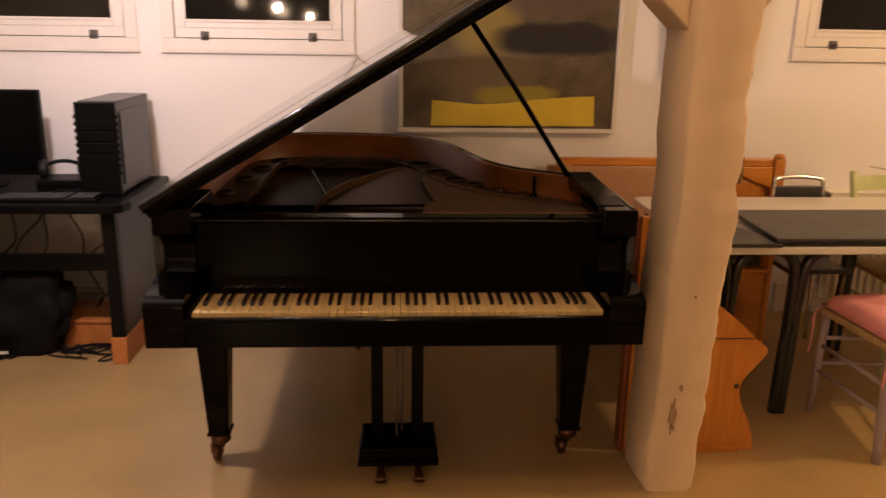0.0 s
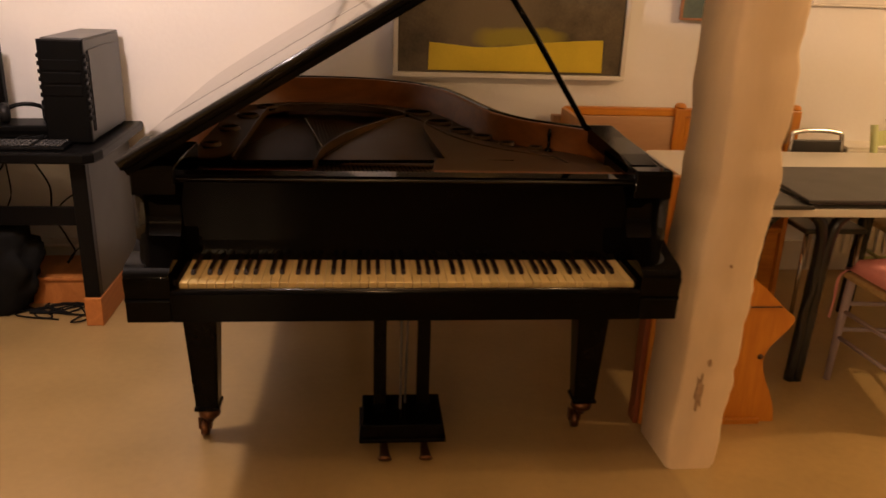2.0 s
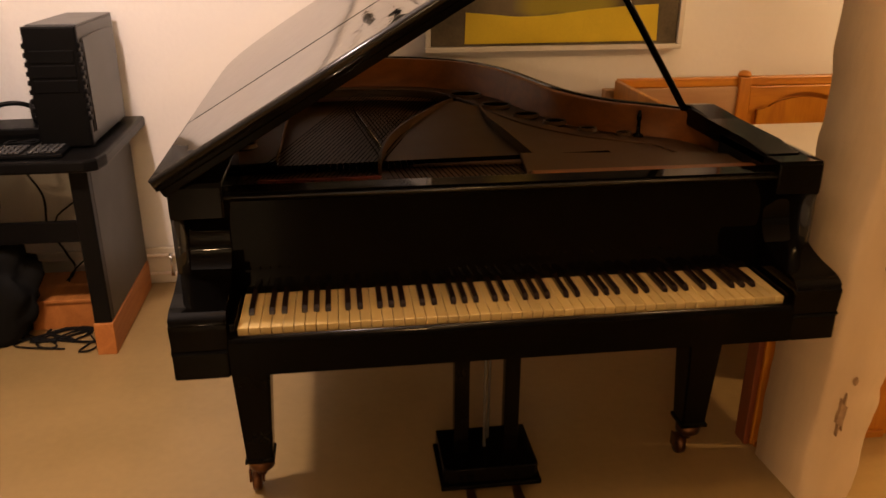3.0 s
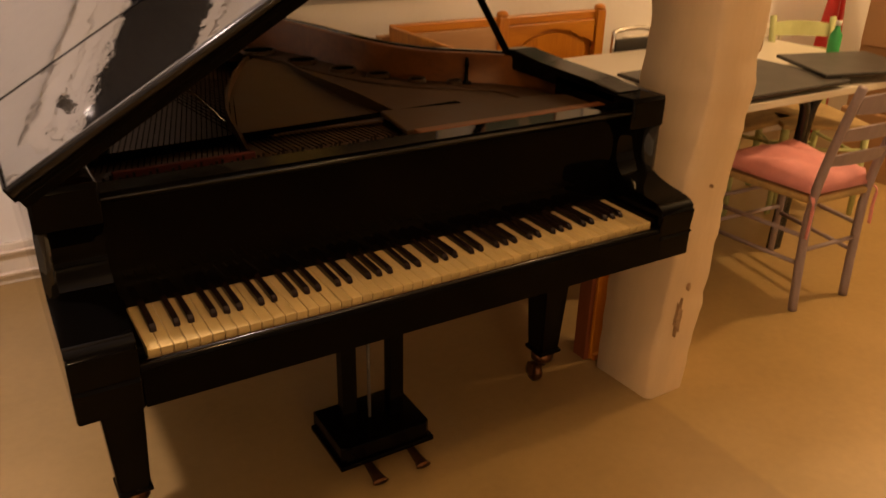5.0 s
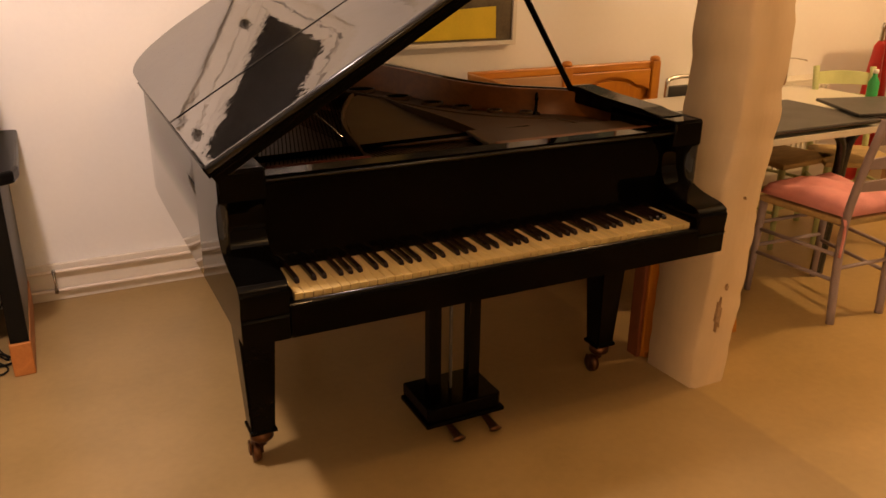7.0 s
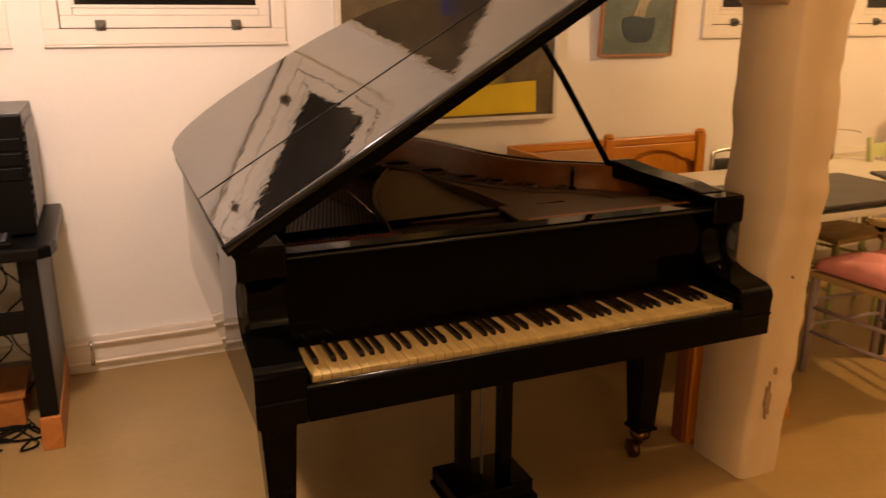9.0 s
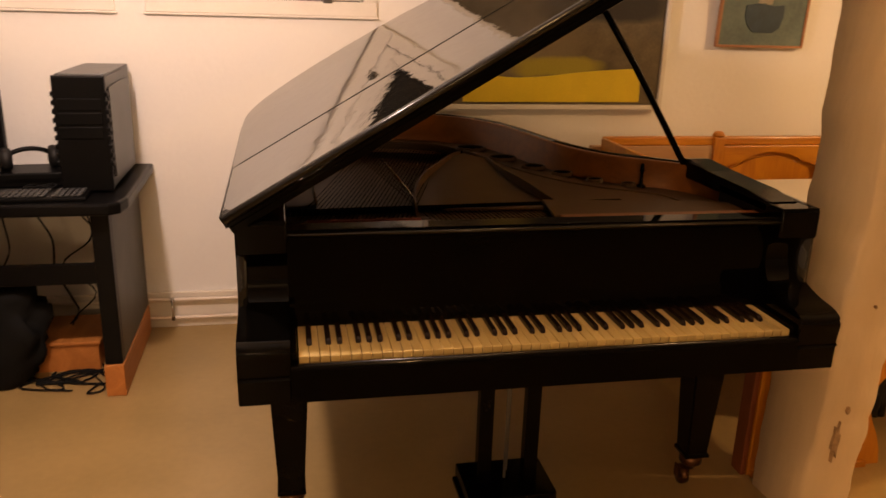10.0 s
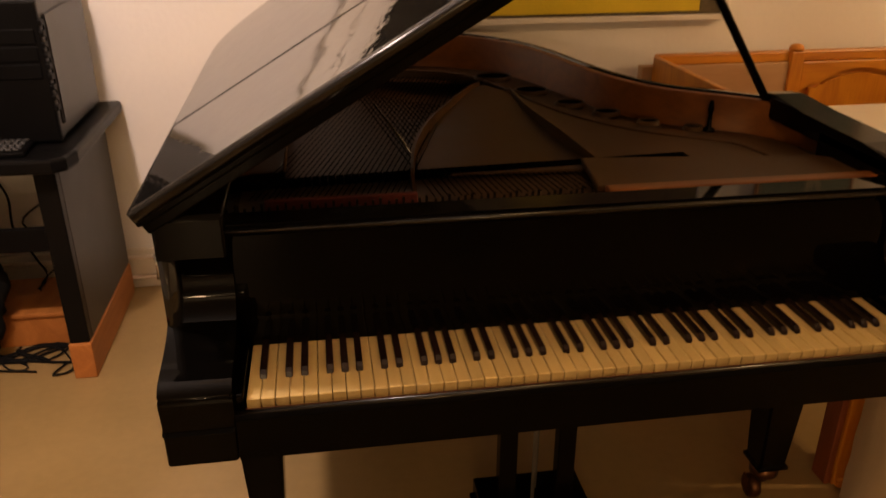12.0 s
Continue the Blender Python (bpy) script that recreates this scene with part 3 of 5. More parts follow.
    def strut(points, wide):
        bm = bmesh.new()
        rows = []
        for i, (x, y, z) in enumerate(points):
            a, b = points[max(i - 1, 0)], points[min(i + 1, len(points) - 1)]
            t = Vector((b[0] - a[0], b[1] - a[1])).normalized()
            s = Vector((-t.y, t.x)) * wide / 2
            rows.append([bm.verts.new((x + s.x, y + s.y, 0.872)), bm.verts.new((x + s.x * 0.6, y + s.y * 0.6, z)), bm.verts.new((x - s.x * 0.6, y - s.y * 0.6, z)), bm.verts.new((x - s.x, y - s.y, 0.872))])
        for r, q in zip(rows, rows[1:]):
            for k in range(4):
                bm.faces.new((r[k], r[(k + 1) % 4], q[(k + 1) % 4], q[k]))
        bm.faces.new(rows[0])
        bm.faces.new(rows[-1][::-1])
        part("strut", finish(bm, False), BRONZE, piano)

    strut(spline([(0.045, 2.88, 0.915), (0.048, 2.95, 0.938), (0.075, 3.12, 0.945), (0.15, 3.36, 0.942), (0.30, 3.70, 0.930), (0.36, 3.82, 0.92)], 4), 0.012)
    strut(spline([(0.47, 2.92, 0.925), (0.45, 3.0, 0.938), (0.43, 3.18, 0.945), (0.42, 3.45, 0.935), (0.44, 3.74, 0.920)], 4), 0.010)

    # strings and tuning pins; the lid's shade is put into their near-black colour
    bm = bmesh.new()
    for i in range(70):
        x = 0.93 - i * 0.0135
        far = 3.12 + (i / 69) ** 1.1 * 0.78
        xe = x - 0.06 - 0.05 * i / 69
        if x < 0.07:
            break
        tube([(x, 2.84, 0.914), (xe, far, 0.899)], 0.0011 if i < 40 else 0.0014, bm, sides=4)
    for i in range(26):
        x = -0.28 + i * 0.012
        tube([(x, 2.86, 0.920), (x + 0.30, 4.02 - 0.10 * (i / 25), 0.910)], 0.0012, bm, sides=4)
    tagged(part("stringing", bm, MATT, piano, "rows of thin strings, near-black for the shade under the lid"), kind="stuff")
    bm = bmesh.new()
    for i in range(88):
        x = -0.33 + i * 1.31 / 87
        for j in range(2):
            y = 2.775 + j * 0.034 + 0.010 * (i % 3)
            box(x - 0.0024, x + 0.0024, y - 0.0024, y + 0.0024, 0.905, 0.922, 0, bm)
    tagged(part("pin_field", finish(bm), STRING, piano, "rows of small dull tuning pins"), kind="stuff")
    bm = bmesh.new()
    for i in range(60):
        x = -0.30 + i * 0.0165
        box(x - 0.0078, x + 0.0078, 2.975 + 0.05 * i / 59 - 0.03, 3.01 + 0.05 * i / 59 - 0.03, 0.908, 0.919, 0.001, bm, 1)
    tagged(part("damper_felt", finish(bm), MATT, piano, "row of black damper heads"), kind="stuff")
    part("stringing_felt", box(-0.25, 0.045, 2.832, 2.846, 0.906, 0.926, 0.002), FELT, piano, "thin dark red felt strip")
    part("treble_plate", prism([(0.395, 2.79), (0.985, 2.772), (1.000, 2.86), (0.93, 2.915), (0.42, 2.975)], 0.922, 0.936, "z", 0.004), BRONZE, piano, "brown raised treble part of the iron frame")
    part("music_rest_rail", box(0.40, 0.985, 2.735, 2.768, 0.906, 0.947, 0.004), MAHOGANY, piano, "brown wooden rail")
    part("short_stick", tube([(-0.005, 3.28, 0.995), (0.07, 3.12, 0.912)], 0.0035, sides=8), STEEL, piano, "thin bright metal rod")
    bm = lathe([(0.016, 0.90), (0.016, 0.912), (0.006, 0.918), (0.005, 0.955), (0.008, 0.96), (0.004, 0.985)], (0.838, 3.225, 0), "z", 14)
    part("bolt", bm, SATIN, piano, "dark iron frame bolt")

    # lid, hinged on the straight side
    tilt = math.atan(0.6)
    hinge = Matrix.Translation((-0.412, FRONT, 0.985)) @ Matrix.Rotation(RISE, 4, "X") @ Matrix.Rotation(-tilt, 4, "Y")
    lid = part("lid", bmesh.new(), LACQUER, piano, "glossy black lid propped wide open")
    lid.matrix_basis = hinge
    out = offset_line(OUTLINE, -0.014)
    loc = [(p[0] + 0.412, p[1] - FRONT) for p in out]
    split = 0.452
    back = [p for p in loc if p[1] > split + 0.0045]
    back = [(loc[0][0], split + 0.0045), *back, (loc[-1][0], split + 0.0045)]
    part("rear_leaf", prism(back, 0.0, 0.030, "z", 0.005), LID, lid)
    flap = [(loc[0][0], split - 0.0035), (loc[-1][0], split - 0.0035), (loc[-1][0], -0.020), (loc[0][0], -0.020)]
    part("front_leaf", prism(flap, 0.0, 0.030, "z", 0.005), LID, lid)
    part("lid_hinge", box(0.004, 1.466, split - 0.0042, split + 0.0052, 0.012, 0.0304, 0.001), MATT, lid, "narrow dark piano hinge")
    # added tube that gives the lid's front edge its bright glint line
    part("glint_moulding", tube([(-0.021, -0.020, 0.019), (0.735, -0.020, 0.019), (1.468, -0.020, 0.019)], 0.0105, sides=16), EDGE, lid, "rounded polished front edge")
    part("front_edge", box(-0.020, 1.458, -0.0235, -0.0203, -0.001, 0.008, 0.001), CASE, lid)
    part("side_edge", box(-0.0262, -0.0203, -0.019, 1.12, -0.001, 0.0285, 0.0015), CASE, lid)
    part("front_lip", box(-0.020, 1.458, -0.0195, 0.004, -0.020, -0.001, 0.003), CASE, lid)

    # prop and its block
    part("lid_prop", tube([(0.962, 3.183, 0.985), (0.756, 3.182, 1.30), (0.566, 3.181, 1.565)], 0.0125, sides=10, squash=0.8), SATIN, piano, "slender black lid prop")
    bm = prism([(2.70, 0.95), (2.70, 0.985), (2.80, 0.995), (3.02, 1.000), (3.16, 1.012), (3.215, 1.004), (3.225, 0.95)], 0.955, 1.043, "x", 0.008)
    part("prop_block", bm, SATIN, piano, "black rail that carries the prop")

    # legs on castors
    for x, y in ((-0.310, 2.880), (0.944, 2.887), (0.15, 3.90)):
        z0 = 0.118
        bm = bmesh.new()
        rows = []
        for z, h in ((BOTTOM, 0.057), (0.54, 0.056), (z0 + 0.014, 0.036), (z0 + 0.009, 0.040), (z0, 0.040)):
            rows.append([bm.verts.new((x + sx * h, y + sy * h, z)) for sx, sy in ((-1, -1), (1, -1), (1, 1), (-1, 1))])
        for a, b in zip(rows, rows[1:]):
            for k in range(4):
                bm.faces.new((a[k], a[(k + 1) % 4], b[(k + 1) % 4], b[k]))
        bm.faces.new(rows[0])
        bm.faces.new(rows[-1][::-1])
        finish(bm)
        bmesh.ops.bevel(bm, geom=[e for e in bm.edges if abs(e.verts[0].co.z - e.verts[1].co.z) > 0.02], offset=0.006, segments=2, affect="EDGES")
        leg = part("leg", finish(bm), SATIN, piano, "square tapered black leg")
        part("ferrule", lathe([(0.036, 0.117), (0.036, 0.088), (0.028, 0.080), (0.014, 0.074), (0.014, 0.062)], (x, y, 0), "z", 16), BRASS, leg, "tarnished brass ferrule")
        wheel = lathe([(0.018, -0.013), (0.031, -0.011), (0.0335, 0.0), (0.031, 0.011), (0.018, 0.013)], (x - 0.018, y + 0.012, 0.0335), "x", 20)
        part("castor", wheel, BRASS, leg, "small brass castor wheel")
        for sx in (-0.019, 0.017):
            part("castor_fork", finish(box(x - 0.018 + sx - 0.002, x - 0.018 + sx + 0.004, y, y + 0.024, 0.028, 0.070, 0.001, seg=1)), BRASS, leg)

    # pedal lyre
    for x in (0.249, 0.390):
        part("lyre_post", box(x - 0.021, x + 0.021, 2.832, 2.872, 0.103, BOTTOM, 0.004), SATIN, piano, "square black lyre post")
    part("pedal_rod", tube([(0.318, 2.86, 0.10), (0.318, 2.862, BOTTOM)], 0.0045, sides=8), DULL, piano, "thin metal pedal rod")
    part("pedal_rod", tube([(0.335, 2.90, 0.10), (0.345, 2.92, BOTTOM)], 0.004, sides=8), DULL, piano, "thin metal pedal rod")
    pb = [(0.190, 2.958), (0.455, 2.958), (0.455, 2.772), (0.443, 2.760), (0.202, 2.760), (0.190, 2.772)]
    part("pedal_box", prism(pb, 0.055, 0.104, "z", 0.005), SATIN, piano, "black pedal box")
    part("pedal_box_lip", box(0.181, 0.464, 2.752, 2.962, 0.040, 0.0555, 0.004), SATIN, piano)
    for x in (0.262, 0.392):
        pts = spline([(x, 2.80, 0.038), (x, 2.77, 0.037), (x, 2.735, 0.033), (x + 0.002, 2.705, 0.027), (x + 0.002, 2.688, 0.025)], 3)
        n = len(pts)
        part("pedal", tube(pts, 0.02, sides=10, radii=[0.011 + 0.012 * (i / (n - 1)) ** 2 for i in range(n)], squash=0.45), BRASS, piano, "worn brass pedal")


grand_piano()

# ------------------------------------------------------------------ pictures on the wall


def painting_material():
    """A loose dark landscape: grey-brown ground, dark bar, ochre glow, yellow block."""
    m = material("abstract_oil_paint", (0.085, 0.065, 0.033), 0.4, vary=0.5, scale=9, fine=75, bump=0.3, second=(0.15, 0.115, 0.065))
    nodes, links = m.node_tree.nodes, m.node_tree.links
    bsdf = nodes["Principled BSDF"]
    coord = nodes.new("ShaderNodeTexCoord")
    sep = nodes.new("ShaderNodeSeparateXYZ")
    wob = nodes.new("ShaderNodeTexNoise")
    wob.inputs["Scale"].default_value, wob.inputs["Detail"].default_value = 9, 5
    links.new(coord.outputs["Object"], wob.inputs["Vector"])
    links.new(coord.outputs["Object"], sep.inputs[0])

    def math_node(op, a, b=None, c=None):
        n = nodes.new("ShaderNodeMath")
        n.operation = op
        for i, v in enumerate((a, b, c)):
            if v is None:
                continue
            if isinstance(v, (int, float)):
                n.inputs[i].default_value = v
            else:
                links.new(v, n.inputs[i])
        return n.outputs[0]

    x = math_node("MULTIPLY_ADD", wob.outputs[0], 0.03, sep.outputs[0])
    z = math_node("MULTIPLY_ADD", wob.outputs[0], 0.06, sep.outputs[2])

    def blob(cx, cz, rx, rz, soft):
        dx = math_node("DIVIDE", math_node("SUBTRACT", x, cx + 0.015), rx)
        dz = math_node("DIVIDE", math_node("SUBTRACT", z, cz + 0.03), rz)
        d = math_node("ADD", math_node("POWER", math_node("ABSOLUTE", dx), 3.0), math_node("POWER", math_node("ABSOLUTE", dz), 3.0))
        r = nodes.new("ShaderNodeMapRange")
        r.inputs[1].default_value, r.inputs[2].default_value = 1 + soft, 1 - soft
        links.new(d, r.inputs[0])
        return r.outputs[0]

    colour = bsdf.inputs["Base Color"].links[0].from_socket
    for cx, cz, rx, rz, soft, rgb in ((-0.10, 0.26, 0.22, 0.14, 0.9, (0.15, 0.115, 0.065)), (-0.12, 0.50, 0.16, 0.13, 0.9, (0.25, 0.19, 0.05)),
                                      (0.24, 0.44, 0.31, 0.075, 0.5, (0.016, 0.014, 0.013)), (0.22, 0.72, 0.28, 0.16, 0.7, (0.10, 0.068, 0.050)),
                                      (0.04, 0.165, 0.20, 0.045, 0.6, (0.28, 0.23, 0.02)), (-0.24, 0.93, 0.07, 0.05, 0.5, (0.02, 0.03, 0.30)),
                                      (0.1, 0.98, 0.42, 0.10, 0.6, (0.06, 0.05, 0.038))):
        mix = nodes.new("ShaderNodeMix")
        mix.data_type = "RGBA"
        links.new(blob(cx, cz, rx, rz, soft), mix.inputs[0])
        links.new(colour, mix.inputs[6])
        mix.inputs[7].default_value = (*rgb, 1)
        colour = mix.outputs[2]
    links.new(colour, bsdf.inputs["Base Color"])
    return m


YELLOW = material("yellow_oil_paint", (0.62, 0.46, 0.015), 0.4, vary=0.10, scale=9, fine=90, bump=0.3)
POT_GROUND = material("blue_grey_oil_paint", (0.085, 0.13, 0.125), 0.5, vary=0.35, scale=9, fine=60, bump=0.4, second=(0.15, 0.20, 0.17))
POT_BLUE = material("dark_blue_oil_paint", (0.022, 0.045, 0.065), 0.5, vary=0.3, scale=20, fine=90, bump=0.3)
POT_STEM = material("grey_ochre_oil_paint", (0.30, 0.27, 0.20), 0.5, vary=0.3, scale=20, fine=90, bump=0.3)


def landscape_painting():
    p = thing("landscape_painting", (0.888, WALL_Y - 0.004, 1.03), "large dark abstract landscape painting with a yellow block, white frame", "painting")
    p.matrix_basis = pose(0.894, WALL_Y - 0.008, 1.028, 0.6, 0, 0) @ Matrix.Scale(1.018, 4)
    w, h = 0.533, 1.08
    part("canvas", box(-w, w, -0.030, -0.004, 0, h, 0.002), painting_material(), p)
    part("frame", ring_frame(-w - 0.024, w + 0.024, -0.024, h + 0.024, 0.022, -0.040, 0.0), material("white_frame_paint", (0.66, 0.62, 0.55), 0.45, vary=0.06, scale=9, fine=90), p, "slim off-white frame")
    top = spline([(-0.388, 0.137), (-0.28, 0.128), (-0.16, 0.118), (-0.02, 0.124), (0.14, 0.143), (0.30, 0.156), (0.438, 0.163)], 4)
    part("yellow_block", prism([(0.443, 0.012), (-0.392, 0.010), *top], -0.0335, -0.0295, "y"), YELLOW, p, "flat yellow painted block")


landscape_painting()


def pot_painting():
    p = thing("pot_painting", (1.905, WALL_Y - 0.02, 1.312), "small blue-grey still life of a plant pot, thin wooden frame", "painting")
    p.matrix_basis = pose(1.939, WALL_Y - 0.012, 1.309, 2.5, 0, 0) @ Matrix.Scale(1.018, 4)
    w, h = 0.215, 0.56
    part("canvas", box(-w, w, -0.018, -0.002, 0, h, 0.002), POT_GROUND, p)
    part("frame", ring_frame(-w - 0.009, w + 0.009, -0.009, h + 0.009, 0.011, -0.024, 0.0, 0.002), PICTURE_WOOD, p, "thin reddish wooden frame")
    part("painted_pot", prism([(-0.075, 0.085), (-0.045, 0.060), (0.05, 0.058), (0.085, 0.080), (0.100, 0.135), (0.095, 0.185), (0.04, 0.178), (-0.04, 0.190), (-0.098, 0.180), (-0.098, 0.13)], -0.0215, -0.0175, "y"), POT_BLUE, p)
    for a, b in (((-0.03, 0.185), (0.02, 0.33)), ((0.015, 0.185), (0.06, 0.35)), ((0.02, 0.19), (-0.01, 0.40)), ((0.0, 0.19), (0.03, 0.30))):
        part("painted_stem", prism([(a[0] - 0.012, a[1]), (a[0] + 0.014, a[1]), (b[0] + 0.02, b[1]), (b[0] + 0.004, b[1] + 0.01)], -0.0212 - 0.0004 * abs(b[0]), -0.0175, "y"), POT_STEM, p)


pot_painting()

# ------------------------------------------------------------------ the desk and what stands on it
TOP = 0.765


def desk():
    d = thing("computer_desk", (0, 0, 0), "black computer desk with grey sides on a pine plinth", "desk")
    top = [(-2.15, 4.425), (-0.862, 4.425), (-0.858, 3.80), (-0.872, 3.73), (-0.91, 3.705), (-2.15, 3.70)]
    part("desktop", prism(top, TOP - 0.045, TOP, "z", 0.010), DESK, d, "thick black laminate top with a rounded edge")
    part("side_panel", box(-0.948, -0.922, 3.80, 4.382, 0.13, TOP - 0.046, 0.003), DESK_SIDE, d, "scuffed grey laminate side")
    part("front_post", box(-0.985, -0.922, 3.762, 3.799, 0.13, TOP - 0.046, 0.004), DESK, d)
    part("side_panel", box(-2.10, -2.074, 3.78, 4.382, 0.13, TOP - 0.046, 0.003), DESK_SIDE, d)
    part("modesty_bar", box(-2.073, -0.949, 3.84, 3.862, 0.425, 0.505, 0.004), DESK, d)
    part("plinth", box(-0.99, -0.918, 3.755, 4.382, 0.0, 0.129, 0.005), PLINTH, d, "orange pine plinth under the side")
    part("plinth", box(-2.11, -2.06, 3.755, 4.382, 0.0, 0.129, 0.005), PLINTH, d, "orange pine plinth under the side")


desk()


def computer_tower():
    c = thing("computer_tower", (-1.003, 3.865, TOP), "black tower computer with a ribbed front and grey side", "computer", turn=0)
    c.scale = (1.0, 1.16, 1.0)
    part("body", box(-0.083, 0.083, 0.022, 0.435, 0.012, 0.415, 0.004), TOWER_SIDE, c)
    bm = prism([(-0.088, 0.008), (-0.088, 0.42), (0.088, 0.42), (0.088, 0.008)], 0.0, 0.021, "y", 0.006)
    part("front_panel", bm, PLASTIC, c, "black moulded front")
    for i in range(9):
        z = 0.10 + i * 0.031
        for x in (-0.088, 0.088):
            part("rib", box(x - 0.007, x + 0.007, 0.001, 0.030, z, z + 0.018, 0.004), PLASTIC, c)
    for z in (0.20, 0.25, 0.30):
        part("drive_cover", box(-0.073, 0.073, -0.004, 0.0005, z, z + 0.042, 0.002), PLASTIC, c)
    raised = spline([(0.06, 0.06), (0.08, 0.045), (0.33, 0.045), (0.38, 0.08), (0.385, 0.34), (0.36, 0.375), (0.08, 0.375), (0.058, 0.34), (0.06, 0.06)], 3)[:-1]
    part("side_panel", prism(raised, 0.0835, 0.090, "x", 0.002), TOWER_SIDE, c, "grey raised steel side panel")
    part("groove", box(0.0832, 0.0865, 0.044, 0.052, 0.05, 0.37), PLASTIC, c)
    part("top_cover", box(-0.083, 0.083, 0.03, 0.43, 0.4155, 0.424, 0.003), TOWER_SIDE, c)
    for x in (-0.06, 0.06):
        for y in (0.06, 0.38):
            part("foot", box(x - 0.015, x + 0.015, y - 0.015, y + 0.015, 0.0, 0.0115, 0.002), RUBBER, c)


computer_tower()


def monitor():
    m = thing("monitor", (-1.665, 4.11, TOP), "black flat monitor, switched off, on the desk", "monitor")
    part("housing", box(-0.322, 0.322, 0.0, 0.045, 0.055, 0.452, 0.008), PLASTIC, m)
    part("screen", box(-0.305, 0.305, -0.0025, -0.0002, 0.078, 0.437), SCREEN, m, "dark glossy screen")
    part("neck", box(-0.035, 0.035, 0.046, 0.075, 0.012, 0.20, 0.005), PLASTIC, m)
    part("foot", prism(spline([(-0.13, 0.0), (-0.10, -0.06), (0.10, -0.06), (0.13, 0.0), (0.09, 0.12), (-0.09, 0.12), (-0.13, 0.0)], 4)[:-1], 0.0, 0.012, "z", 0.003), PLASTIC, m)


monitor()


def webcam():
    w = thing("webcam", (-1.665, 4.115, TOP + 0.4525), "small black bar webcam on the monitor", "webcam")
    part("body", box(-0.085, 0.085, -0.015, 0.020, 0.0, 0.028, 0.009), PLASTIC, w)
    part("lens", lathe([(0.010, 0.0), (0.010, -0.004), (0.006, -0.005)], (0.0, -0.015, 0.014), "y", 14), SCREEN, w)


webcam()


def keyboard():
    k = thing("computer_keyboard", (-1.21, 3.80, TOP), "black computer keyboard with grey worn keys", "keyboard", turn=2)
    part("base", prism([(-0.22, -0.065), (0.22, -0.065), (0.22, 0.075), (-0.22, 0.075)], 0.0, 0.016, "z", 0.005), PLASTIC, k)
    cap = mesh_of("key_cap", box(-0.0078, 0.0078, -0.0075, 0.0075, 0.016, 0.0235, 0.002, seg=1), WHITE_KEYCAP)
    for r in range(6):
        for c in range(21):
            if c in (15,):
                continue
            o = new("key_cap", cap)
            o.parent = k
            o.location = (-0.20 + c * 0.0198 + (r % 2) * 0.003, -0.047 + r * 0.0195, 0)


keyboard()


def headphones():
    h = thing("headphones", (-1.245, 4.07, TOP), "black headphones lying on a small box", "headphones", turn=20)
    pts = [(0.085 * math.cos(a), 0.0, 0.085 + 0.045 * math.sin(a)) for a in [math.pi * i / 14 for i in range(15)]]
    part("headband", tube(pts, 0.009, sides=8), PLASTIC, h)
    for s in (-1, 1):
        part("ear_cup", lathe([(0.022, -0.02), (0.04, -0.016), (0.045, 0.0), (0.04, 0.016), (0.028, 0.022)], (s * 0.082, 0, 0.095), "x", 18), LEATHER, h)


def console_box():
    b = thing("console_box", (-1.235, 4.07, TOP), "flat black electronic box on the desk", "electronics", turn=6)
    part("case", box(-0.11, 0.11, -0.09, 0.09, 0.0, 0.054, 0.006), PLASTIC, b)
    part("front_strip", box(-0.10, 0.10, -0.0935, -0.0905, 0.02, 0.032), SCREEN, b)


console_box()
headphones()


def desk_clutter():
    m = thing("computer_mouse", (-1.46, 3.80, TOP), "small black computer mouse beside the keyboard", "mouse", turn=12)
    bm = bmesh.new()
    bmesh.ops.create_icosphere(bm, subdivisions=3, radius=1.0)
    for v in bm.verts:
        v.co = Vector((v.co.x * 0.030, v.co.y * 0.055, max(0.0, v.co.z * (0.030 + 0.008 * v.co.y) + 0.004)))
    part("shell", finish(bm, True), PLASTIC, m)
    part("scroll_wheel", lathe([(0.006, -0.004), (0.009, 0.0), (0.006, 0.004)], (0, 0.026, 0.030), "x", 12), RUBBER, m)
    loops = [(-1.19 + 0.055 * math.cos(a * 1.25), 3.965 + 0.035 * math.sin(a * 1.6), TOP + 0.006 + 0.0035 * (a % 2.3)) for a in [i * 0.4 for i in range(34)]]
    c = part("cable", tube(spline(loops, 2), 0.003, sides=6), CABLE, None)
    tagged(c, "loops of thin black cable lying on the desk", "cable", "cables on the desk")


desk_clutter()


